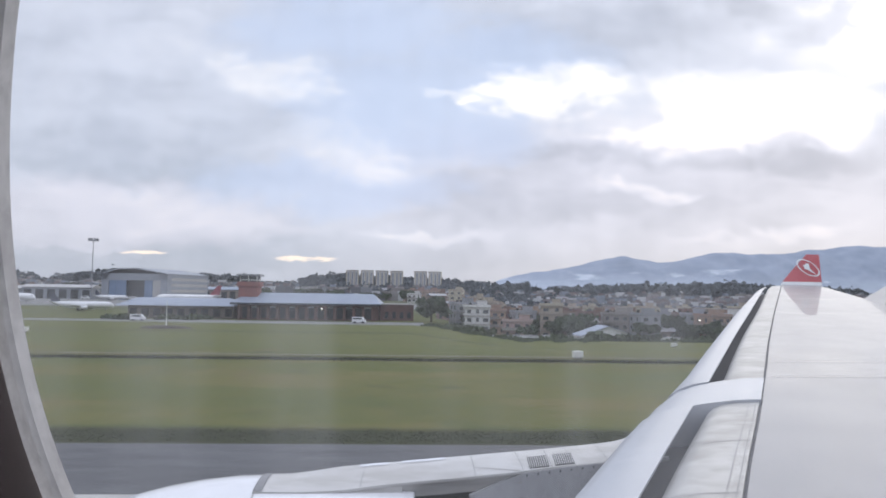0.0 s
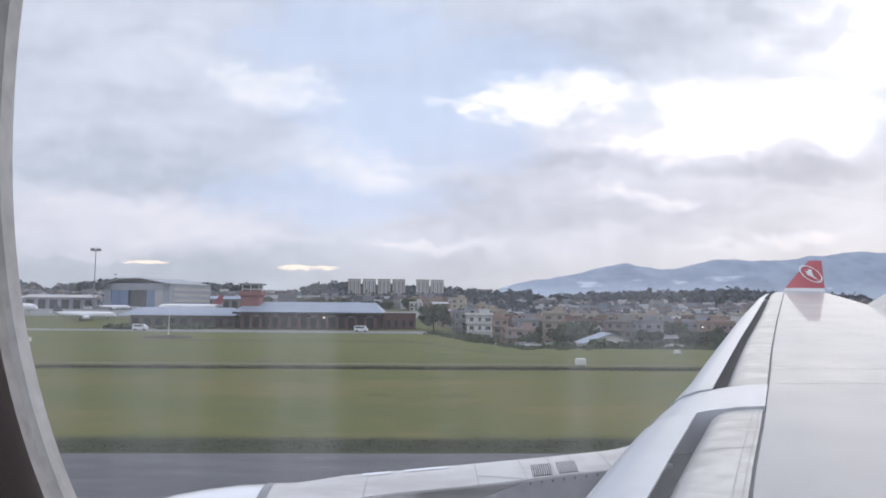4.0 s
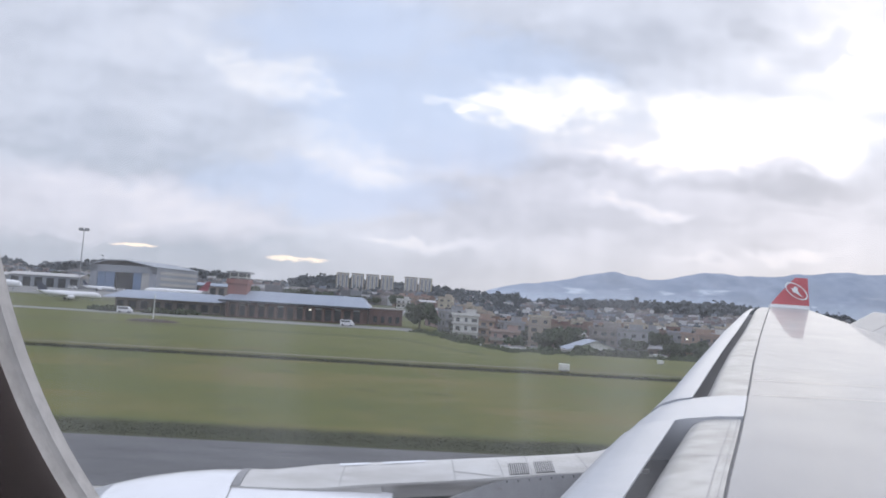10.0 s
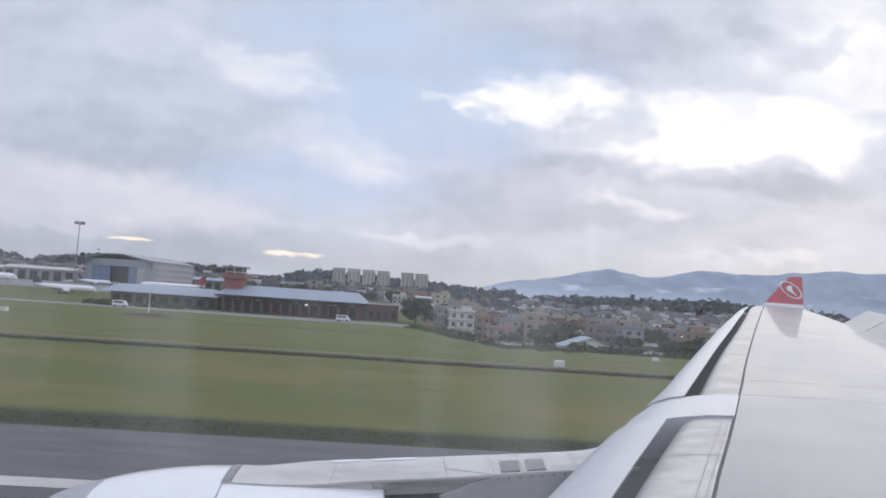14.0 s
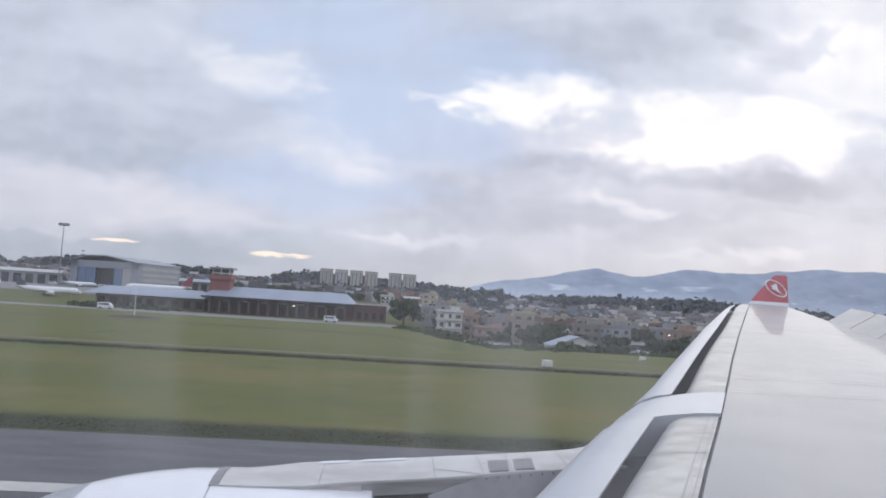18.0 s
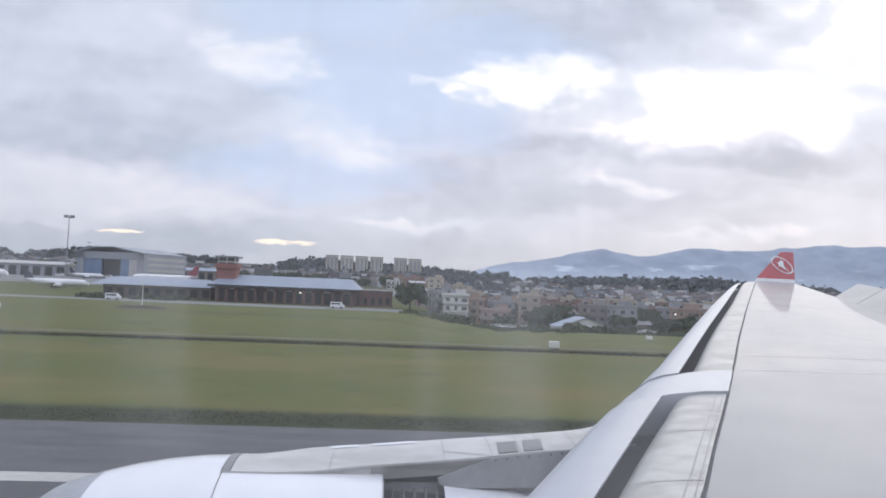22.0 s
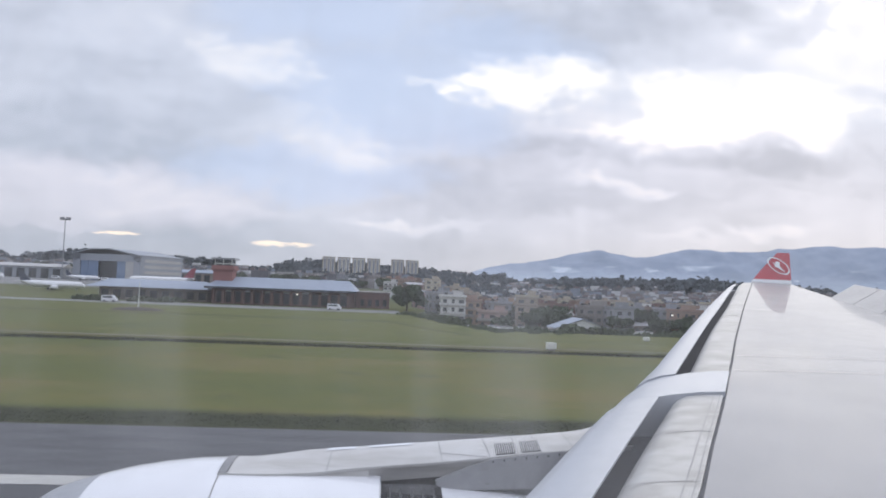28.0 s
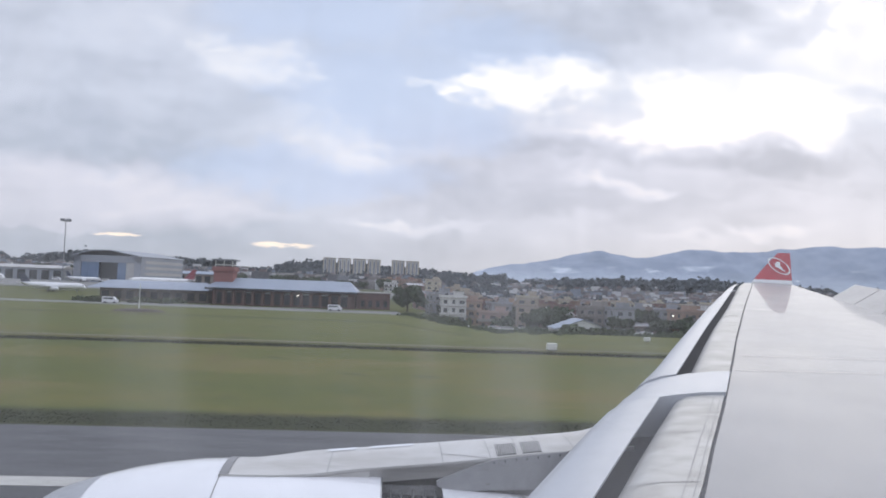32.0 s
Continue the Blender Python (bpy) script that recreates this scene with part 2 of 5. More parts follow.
PANEL = mat("cabin_panel", (0.58, 0.48, 0.43), (0.50, 0.41, 0.37), 0.7, 3.0, 60)
GASKET = mat("pale_seal", (0.56, 0.54, 0.525), (0.38, 0.36, 0.35), 0.6, 22.0, 160)
SHELL = mat("fuselage_white", (0.74, 0.74, 0.76), (0.70, 0.70, 0.72), 0.3, 0.4, 4)
CARPET = mat("cabin_floor_grey", (0.10, 0.10, 0.12), (0.08, 0.08, 0.09), 0.9, 4.0, 60)
ASPHALT = mat("runway_asphalt", (0.062, 0.063, 0.070), (0.030, 0.031, 0.036), 0.60, 0.10, 1.2, bump=0.2, stretch=(0.2, 1.0, 1))
LINE = mat("runway_paint", (0.48, 0.47, 0.44), (0.36, 0.35, 0.33), 0.6, 0.6, 8, stretch=(0.3, 1, 1))
DIRT = mat("dirt_track", (0.135, 0.128, 0.082), (0.10, 0.10, 0.055), 0.9, 0.08, 0.8, stretch=(0.4, 1, 1))
CONCRETE = mat("pale_concrete", (0.33, 0.32, 0.29), (0.25, 0.25, 0.22), 0.8, 0.05, 0.8, stretch=(0.4, 1, 1))
APRON = mat("apron_concrete", (0.18, 0.18, 0.175), (0.13, 0.13, 0.13), 0.7, 0.03, 0.5)
BRICK = mat("brick_red", (0.155, 0.083, 0.072), (0.105, 0.062, 0.056), 0.85, 0.3, 3, bump=0.2)
TOWERBRICK = mat("tower_brick", (0.30, 0.125, 0.11), (0.23, 0.10, 0.09), 0.85, 0.4, 3, bump=0.1)
ROOFBLUE = mat("roof_sheet_pale_blue", (0.27, 0.31, 0.385), (0.22, 0.26, 0.33), 0.5, 0.1, 1.5)
# Lighter than DARKGLASS: haze and reflected sky are put into the colour.
HOUSEGLASS = mat("house_window_glass", (0.12, 0.125, 0.135), (0.07, 0.075, 0.085), 0.25, 0.3, spread=0.4)
DARKGLASS = mat("dark_window_glass", (0.035, 0.04, 0.05), (0.02, 0.025, 0.03), 0.18, 0.3)
HANGAR = mat("hangar_grey_sheet", (0.30, 0.32, 0.36), (0.24, 0.26, 0.30), 0.55, 0.12, 1.5, stretch=(1, 1, 0.3))
HANGARSIDE = mat("hangar_pale_band", (0.44, 0.43, 0.43), (0.37, 0.36, 0.36), 0.6, 0.1, 2)
DOORBLUE = mat("hangar_blue_door", (0.16, 0.23, 0.36), (0.12, 0.18, 0.29), 0.5, 0.2, 2)
STEEL = mat("mast_steel", (0.30, 0.31, 0.33), (0.22, 0.23, 0.25), 0.5, 1.0, metal=0.4)
BARK = mat("bark", (0.07, 0.05, 0.04), (0.04, 0.03, 0.025), 0.9, 2.0, 12, bump=0.4)
LEAF = mat("foliage_dark", (0.085, 0.105, 0.060), (0.052, 0.066, 0.042), 0.75, 0.5, 3, spread=0.25)
BUSH = mat("bush_green", (0.085, 0.105, 0.050), (0.055, 0.070, 0.036), 0.8, 0.4, 3, spread=0.2)
TANK = mat("water_tank_black", (0.03, 0.03, 0.032), (0.02, 0.02, 0.02), 0.5, 2)
TIN = mat("tin_roof", (0.34, 0.35, 0.38), (0.22, 0.20, 0.19), 0.5, 0.4, 4, spread=0.25)
SLAB = mat("slab_concrete", (0.34, 0.315, 0.295), (0.25, 0.23, 0.215), 0.8, 0.5, 5, spread=0.15)
JET = mat("jet_white", (0.78, 0.78, 0.79), (0.72, 0.72, 0.74), 0.3, 0.3)
TAILDARK = mat("tail_dark_blue", (0.045, 0.055, 0.09), (0.035, 0.045, 0.07), 0.4, 0.5)
TAILRED = mat("tail_dull_red", (0.28, 0.06, 0.08), (0.22, 0.05, 0.07), 0.4, 0.5)
SIGN = mat("box_white", (0.72, 0.72, 0.68), (0.62, 0.62, 0.58), 0.6, 1.0)
WALLS = [mat("wall_" + n, c, None, 0.8, 0.35, 4, spread=0.12) for n, c in (
    ("white", (0.72, 0.71, 0.70)), ("pink", (0.45, 0.33, 0.31)), ("cream", (0.48, 0.42, 0.34)), ("brick", (0.225, 0.145, 0.12)),
    ("grey", (0.33, 0.305, 0.29)), ("blue", (0.35, 0.36, 0.385)), ("raw", (0.27, 0.225, 0.20)), ("salmon", (0.40, 0.285, 0.24)))]
LAMPGLOW = bpy.data.materials.new("lit_lamp")
LAMPGLOW.use_nodes = True
LAMPGLOW.node_tree.nodes["Principled BSDF"].inputs["Emission Color"].default_value = (1, 0.93, 0.8, 1)
LAMPGLOW.node_tree.nodes["Principled BSDF"].inputs["Emission Strength"].default_value = 2.2


def grass_material():
    m = bpy.data.materials.new("mown_grass")
    m.use_nodes = True
    N = Net(m.node_tree)
    out, bsdf = N.add("ShaderNodeOutputMaterial"), N.add("ShaderNodeBsdfPrincipled")
    N.l.new(bsdf.outputs[0], out.inputs[0])
    where = N.add("ShaderNodeTexCoord").outputs["Object"]
    streak = N.noise(N.stretch(where, 0.03, 0.075, 1), 1.0, 6, 0.68)
    patch = N.noise(N.stretch(where, 0.035, 0.075, 1), 1.0, 6, 0.68)
    blade = N.noise(N.stretch(where, 0.5, 1.5, 1), 1.0, 6, 0.75)
    sepx = N.add("ShaderNodeSeparateXYZ")
    N.l.new(where, sepx.inputs[0])
    col = N.mix(N.ramp(streak, 0.42, 0.58), (0.088, 0.099, 0.019, 1), (0.126, 0.116, 0.028, 1))
    col = N.mix(N.math("MULTIPLY", N.ramp(patch, 0.50, 0.64), 0.75), col, (0.146, 0.120, 0.040, 1))
    bare = N.noise(N.stretch(where, 0.11, 0.05, 1), 1.0, 5, 0.65)
    col = N.mix(N.math("MULTIPLY", N.ramp(bare, 0.54, 0.66), 0.6), col, (0.138, 0.110, 0.046, 1))
    # greener beyond the ditch
    col = N.mix(N.math("MULTIPLY", N.ramp(sepx.outputs[1], 60.0, 85.0), 0.75), col, (0.099, 0.110, 0.029, 1))
    lush = N.noise(N.stretch(where, 0.06, 0.045, 3), 1.0, 6, 0.7)
    col = N.mix(N.math("MULTIPLY", N.ramp(lush, 0.50, 0.64), 0.65), col, (0.068, 0.085, 0.021, 1))
    col = N.mix(N.math("MULTIPLY", N.ramp(blade, 0.40, 0.75), 0.30), col, (0.048, 0.058, 0.022, 1))
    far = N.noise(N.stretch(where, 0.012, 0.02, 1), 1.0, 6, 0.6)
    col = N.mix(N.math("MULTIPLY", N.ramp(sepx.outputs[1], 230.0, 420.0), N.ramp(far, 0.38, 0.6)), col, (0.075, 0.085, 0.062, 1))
    # long dark grass in the ditch, along the runway and on the old ditch beyond
    sway = N.math("MULTIPLY", N.math("SUBTRACT", N.noise(N.stretch(where, 0.05, 0.05, 1), 1.0, 5, 0.7), 0.5), 3.0)
    line = N.math("ADD", sepx.outputs[1], sway)
    for mid, half, dark in ((63.2, 2.6, 0.85), (28.9, 2.8, 0.92), (106.0, 3.2, 0.45), (138.0, 2.5, 0.35)):
        off = N.math("ABSOLUTE", N.math("SUBTRACT", line, mid))
        col = N.mix(N.math("MULTIPLY", N.ramp(off, half, half * 0.3), dark), col, (0.030, 0.036, 0.014, 1))
    clod = N.noise(N.stretch(where, 0.16, 0.35, 1), 1.0, 3, 0.5)
    col = N.mix(N.math("MULTIPLY", N.ramp(clod, 0.64, 0.72), 0.6), col, (0.040, 0.046, 0.018, 1))
    N.l.new(col, bsdf.inputs["Base Color"])
    bsdf.inputs["Roughness"].default_value = 0.9
    bsdf.inputs["Specular IOR Level"].default_value = 0.15
    bp = N.add("ShaderNodeBump")
    bp.inputs["Strength"].default_value = 0.5
    bp.inputs["Distance"].default_value = 0.15
    N.l.new(blade, bp.inputs["Height"])
    N.l.new(bp.outputs[0], bsdf.inputs["Normal"])
    return m


GRASS = grass_material()


# ---- mesh helpers ----
def thing(name, at=(0, 0, 0), turn=0.0, label="", category="", group="", kind=""):
    ob = new(name)
    ob.matrix_basis = pose(*at, 0, 0, turn)
    return tagged(ob, label, category, group, kind)


def mesh_of(name, bm, material, smooth=False):
    me = bpy.data.meshes.new(name)
    bmesh.ops.recalc_face_normals(bm, faces=bm.faces[:])
    if smooth:
        for f in bm.faces:
            f.smooth = True
        for e in bm.edges:
            if len(e.link_faces) == 2 and e.calc_face_angle() > 0.6:
                e.smooth = False
    bm.to_mesh(me)
    bm.free()
    for m in material if isinstance(material, (list, tuple)) else (material,):
        me.materials.append(m)
    return me


def part(name, bm, material, parent=None, label="", smooth=False, at=None):
    me = bm if isinstance(bm, bpy.types.Mesh) else mesh_of(name, bm, material, smooth)
    ob = new(name, me)
    ob.parent = parent
    if at is not None:
        ob.matrix_basis = at
    return tagged(ob, label)


def box(bm, x0, x1, y0, y1, z0, z1, index=0):
    v = [bm.verts.new((x, y, z)) for z in (z0, z1) for x, y in ((x0, y0), (x1, y0), (x1, y1), (x0, y1))]
    for q in ((3, 2, 1, 0), (4, 5, 6, 7), (0, 1, 5, 4), (1, 2, 6, 5), (2, 3, 7, 6), (3, 0, 4, 7)):
        bm.faces.new([v[i] for i in q]).material_index = index
    return bm


def boxes(*rows):
    bm = bmesh.new()
    for r in rows:
        box(bm, *r)
    return bm


def loft(sections, cap=True, closed=True):
    """Skin over rings of equal length."""
    bm = bmesh.new()
    rings = [[bm.verts.new(p) for p in s] for s in sections]
    n = len(rings[0])
    for a, b in zip(rings, rings[1:]):
        for i in range(n if closed else n - 1):
            j = (i + 1) % n
            bm.faces.new((a[i], a[j], b[j], b[i]))
    if cap and closed:
        bm.faces.new(rings[0][::-1])
        bm.faces.new(rings[-1])
    return bm


def ring_x(x, r, y=0.0, z=0.0, n=40, flat=1.0):
    return [(x, y + r * math.cos(2 * math.pi * i / n), z + flat * r * math.sin(2 * math.pi * i / n)) for i in range(n)]


def tube(bm, a, b, r0, r1, n=8):
    a, b = Vector(a), Vector(b)
    q = (b - a).to_track_quat("Z", "Y")
    rings = [[bm.verts.new(p + q @ Vector((r * math.cos(2 * math.pi * i / n), r * math.sin(2 * math.pi * i / n), 0))) for i in range(n)]
             for p, r in ((a, r0), (b, r1))]
    for i in range(n):
        bm.faces.new((rings[0][i], rings[0][(i + 1) % n], rings[1][(i + 1) % n], rings[1][i]))
    bm.faces.new(rings[0][::-1])
    bm.faces.new(rings[1])
    return bm


def smooth01(a, b, v):
    t = min(1.0, max(0.0, (v - a) / (b - a)))
    return t * t * (3 - 2 * t)


# ---- ground ----
def ground_z(x, y):
    """The airfield is flat; beyond the ditch it falls away, most of all aft of the terminal."""
    if y < 60:
        return 0.0
    fall = smooth01(0.02, 0.14, x / y)
    aft = -2.5 * smooth01(66, 120, y) - 7.0 * smooth01(120, 240, y) - 4.0 * smooth01(240, 500, y) + 16.0 * smooth01(650, 1100, y) + 14.0 * smooth01(1050, 1450, y)
    ahead = -4.2 * smooth01(120, 240, y) + 4.2 * smooth01(300, 430, y) + 6.0 * smooth01(650, 1050, y) + 20.0 * smooth01(1050, 1450, y)
    return ahead + (aft - ahead) * fall + 0.25 * noise.noise((x * 0.02, y * 0.02, 0)) * smooth01(60, 120, y)


def ground_sheet():
    xs = sorted(set([*np.arange(-400, 640, 10), *np.arange(-1500, 1800, 60), *np.linspace(-4500, 4500, 31)]))
    ys = sorted(set([-4800, -2400, -1000, -400, -120, -45, 27.8, 34, 40, 50, *np.arange(60, 700, 9), *np.arange(700, 1700, 50), *np.linspace(1700, 4800, 12)]))
    bm = bmesh.new()
    grid = [[bm.verts.new((x, y, ground_z(x, y) - (0.06 if y < 27.7 else 0))) for x in xs] for y in ys]
    for a, b in zip(grid, grid[1:]):
        for i in range(len(xs) - 1):
            bm.faces.new((a[i], a[i + 1], b[i + 1], b[i]))
    return bm


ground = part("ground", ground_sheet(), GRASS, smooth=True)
tagged(ground, "mown olive-green airfield grass with dry patches", "grass", kind="structure")


def strip(name, x0, x1, y0, y1, lift, material, label, category, step=12.0, kind="structure"):
    """A paved strip that lies on the ground."""
    bm = bmesh.new()
    n, k = max(1, int((x1 - x0) / step)), max(1, int((y1 - y0) / step))
    grid = [[bm.verts.new((x0 + (x1 - x0) * i / n, y0 + (y1 - y0) * j / k,
                           ground_z(x0 + (x1 - x0) * i / n, y0 + (y1 - y0) * j / k) + lift)) for i in range(n + 1)] for j in range(k + 1)]
    for a, b in zip(grid, grid[1:]):
        for i in range(n):
            bm.faces.new((a[i], a[i + 1], b[i + 1], b[i]))
    return tagged(part(name, bm, material), label, category, kind=kind)


strip("runway", -1500, 1500, -45, 27.6, 0.0, ASPHALT, "damp dark grey asphalt runway", "runway", step=80)
strip("runway_edge_line", -1500, 1500, 19.8, 20.7, 0.012, LINE, "worn white painted runway edge line", "road marking", step=80)
strip("taxiway", -420, 330, 158, 160.5, 0.10, CONCRETE, "pale concrete service track across the grass", "track")
strip("perimeter_track", -420, 420, 66.3, 67.5, 0.04, DIRT, "narrow pale dirt track beyond the ditch", "track", step=6)
strip("apron", -420, 4, 225, 252, 0.12, APRON, "grey concrete apron before the terminal", "apron", step=8)
strip("hangar_apron", -460, 8, 362, 455, 0.15, APRON, "grey concrete apron before the hangars", "apron", step=8)


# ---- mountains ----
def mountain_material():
    m = bpy.data.materials.new("mountain_mist_and_haze")
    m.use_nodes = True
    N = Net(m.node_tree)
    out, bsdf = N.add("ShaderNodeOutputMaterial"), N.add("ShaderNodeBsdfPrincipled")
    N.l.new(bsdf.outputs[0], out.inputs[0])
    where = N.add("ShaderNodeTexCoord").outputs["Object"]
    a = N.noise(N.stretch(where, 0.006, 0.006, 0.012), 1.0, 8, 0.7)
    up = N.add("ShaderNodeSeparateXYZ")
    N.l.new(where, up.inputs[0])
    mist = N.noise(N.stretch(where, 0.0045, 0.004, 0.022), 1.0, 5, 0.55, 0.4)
    # the blue-grey has distance haze mixed into it
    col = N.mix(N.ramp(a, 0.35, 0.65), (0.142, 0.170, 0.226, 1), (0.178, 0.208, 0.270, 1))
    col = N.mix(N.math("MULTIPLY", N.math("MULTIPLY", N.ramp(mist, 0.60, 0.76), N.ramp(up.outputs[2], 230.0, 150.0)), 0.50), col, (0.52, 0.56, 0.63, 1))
    # haze painted into the colour, paler towards the foot
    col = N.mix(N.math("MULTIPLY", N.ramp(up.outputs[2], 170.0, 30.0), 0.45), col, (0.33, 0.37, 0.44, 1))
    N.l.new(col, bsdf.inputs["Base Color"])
    # the range glows, which lifts it towards the haze
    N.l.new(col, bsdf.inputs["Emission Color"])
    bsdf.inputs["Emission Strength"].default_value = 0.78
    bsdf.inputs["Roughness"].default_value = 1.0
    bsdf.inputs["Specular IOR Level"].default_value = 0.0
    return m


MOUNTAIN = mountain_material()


def ridge(far, crest, x0, x1, depth=500.0, step=25.0, grain=10.0):
    """A range whose crest height is given along x."""
    bm = bmesh.new()
    rows = []
    for k in range(15):
        s = k / 14
        row = []
        for x in np.arange(x0, x1 + 1, step):
            h = crest(x) + grain * noise.fractal((x * 0.006, far * 0.01, 0), 1.0, 2.0, 5)
            y = far - depth * (1 - s) + 60 * noise.noise((x * 0.004, s * 3, 7))
            z = -40 + (h + 40) * (1 - (1 - s) ** 1.6) + (0 if k in (0, 14) else 0.24 * h * s * (1 - s) * (abs(noise.noise((x * 0.009 + s * 1.2, s * 2, 2))) * 3 - 0.8))
            row.append(bm.verts.new((x, y, z)))
        rows.append(row)
    for a, b in zip(rows, rows[1:]):
        for i in range(len(a) - 1):
            bm.faces.new((a[i], a[i + 1], b[i + 1], b[i]))
    return bm


def bump_at(x, c, w, h):
    return h * math.exp(-((x - c) / w) ** 2)


CREST_X = (-100, 300, 440, 560, 760, 910, 1135, 1270, 1400, 1560, 1700, 1900, 2060, 2270, 2700, 3130, 4400)
CREST_Z = (-30, 20, 62, 120, 158, 172, 232, 264, 248, 212, 258, 298, 288, 288, 346, 352, 420)


def main_crest(x):
    return sum(float(np.interp(x + o, CREST_X, CREST_Z)) for o in (-50, -25, 0, 25, 50)) / 5


def low_crest(x):
    return 34 + bump_at(x, 600, 420, 26) + bump_at(x, -300, 350, 12) + bump_at(x, 1500, 600, 20)


tagged(part("mountain_range", ridge(4300, main_crest, -100, 4300, grain=16.0), MOUNTAIN, smooth=True), "blue-grey misty mountains under cloud, haze painted in", "mountains", kind="structure")
# Distance haze is put into this pale blue, and a glow added.
FARHILL = mat("far_hill_haze", (0.15, 0.185, 0.25), (0.125, 0.155, 0.21), 1.0, 0.004, 0.03, spec=0.0, glow=0.8)
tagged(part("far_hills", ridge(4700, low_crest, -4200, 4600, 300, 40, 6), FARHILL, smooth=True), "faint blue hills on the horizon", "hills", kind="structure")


# ---- the airliner: cabin wall with its window, wing, engine ----
plane = thing("airliner", (0, 0, 0), 0, "white airliner seen from a cabin window, slats and spoilers out", "aircraft")


def le_x(y):
    return 2.02 + 0.603 * (y - 6.7)


def le_z(y):
    return 4.42 + 0.0975 * (y - 6.7) - 0.0115 * max(0.0, y - 10)


def slat_start(y):
    return float(np.interp(y, (4.0, 5.0, 6.0, 7.3, 8.2, 8.9, 11.5, 17.0, 24.0), (0.17, 0.13, 0.08, 0.07, 0.135, 0.10, -0.05, -0.36, -0.62)))


def slat_end(y):
    return float(np.interp(y, (4.3, 5.13, 6.76, 7.83, 9.7, 12.3, 16.1, 24.4), (0.783, 0.728, 0.651, 0.614, 0.505, 0.335, 0.122, -0.384)))


def nose_start(y):
    return float(np.interp(y, (4.45, 5.14, 6.1, 6.9, 8.1, 10.3, 12.5, 17.1, 25.3), (0.85, 0.81, 0.775, 0.755, 0.70, 0.545, 0.405, 0.185, -0.315)))


def seam_at(y):
    return float(np.interp(y, (4.24, 5.09, 6.37, 7.63, 8.58, 10.5, 15.1, 21.8, 27.0), (1.45, 1.39, 1.325, 1.24, 1.18, 1.035, 0.74, 0.355, 0.07)))


def chord(y):
    return 1.64 + 0.226 * (27.4 - y)


def lift(y):
    return 0.30 - 0.0105 * max(0.0, y - 8)


def at_wing(y, c, h):
    return (le_x(y) + c, y, le_z(y) + h)


def skin(y):
    s, c, h = seam_at(y) + 0.032, chord(y), lift(y)
    h += 0.0014 * math.sin(y * 13.0 + 1.5 * math.sin(y * 2.3)) * math.exp(-((y - 9.6) / 0.8) ** 2)
    top = [at_wing(y, s + (c - s) * k, h * (1 - 0.35 * k ** 2)) for k in (0, 0.08, 0.2, 0.35, 0.5, 0.65, 0.8, 0.92, 1.0)]
    low = [at_wing(y, s + (c - s) * k, h * 0.62 * k - 0.04 - 0.10 * c * (1 - k ** 1.4)) for k in (1.0, 0.8, 0.5, 0.2, 0.0)]
    return top + low


def d_nose(y):
    n, s, h = nose_start(y), seam_at(y), lift(y)
    w = s - n
    top = [at_wing(y, n + w * a, h * b) for a, b in ((-0.05, 0.0), (-0.035, 0.24), (0.0, 0.46), (0.06, 0.64), (0.15, 0.79), (0.3, 0.905), (0.55, 0.97), (0.8, 0.99), (1, 1))]
    return top + [at_wing(y, s, -0.05 * chord(y)), at_wing(y, n + 0.3 * w, -0.30 * h - 0.1), at_wing(y, n, -0.2 * h)]


def slat(y):
    c0, h = slat_start(y), lift(y)
    c = slat_end(y) - c0
    top = [at_wing(y, c0 + c * a, h * b) for a, b in ((0.0, -0.15), (0.04, 0.16), (0.14, 0.42), (0.35, 0.66), (0.65, 0.83), (1.0, 0.92))]
    low = [at_wing(y, c0 + c * a, h * b) for a, b in ((1.0, 0.86), (0.65, 0.55), (0.4, 0.15), (0.25, -0.35), (0.08, -0.38))]
    return top + low


def full_edge(y, bulge=0.0):
    """The fixed leading edge over the pylon, between the slats."""
    s, h = seam_at(y) + 0.02, lift(y)
    top = [at_wing(y, s * a - bulge * (1 - a), h * b + 0.03) for a, b in ((0, -0.1), (0.03, 0.2), (0.12, 0.45), (0.3, 0.68), (0.55, 0.86), (0.8, 0.97), (1, 1.0))]
    return top + [at_wing(y, s, -0.3), at_wing(y, 0.3 * s, -0.35), at_wing(y, 0.05, -0.25)]


def span(fn, y0, y1, n):
    return loft([fn(float(y)) for y in np.linspace(y0, y1, n)])


wing = part("wing", span(skin, 0.2, 27.4, 137), PAINT, plane, "glossy pale grey wing skin", smooth=True)
for y0, y1 in ((0.2, 6.92), (7.72, 14.0), (14.03, 20.4), (20.43, 26.6)):
    part("leading_edge_panel", span(d_nose, y0, y1, 9), NOSE, wing, "grimy pale leading edge panel", smooth=True)
part("panel_seam", span(lambda y: [at_wing(y, seam_at(y) - 0.03, lift(y) - 0.02), at_wing(y, seam_at(y) + 0.06, lift(y) - 0.02),
                                   at_wing(y, seam_at(y) + 0.06, -0.05), at_wing(y, seam_at(y) - 0.03, -0.05)], 0.2, 27.35, 15), SEAL, wing, "dark sealed seam")
for y0, y1 in ((1.0, 6.77), (7.84, 17.0), (17.03, 25.6)):
    part("slat", span(slat, y0, y1, 10), SLAT, wing, "pale grey extended slat", smooth=True)
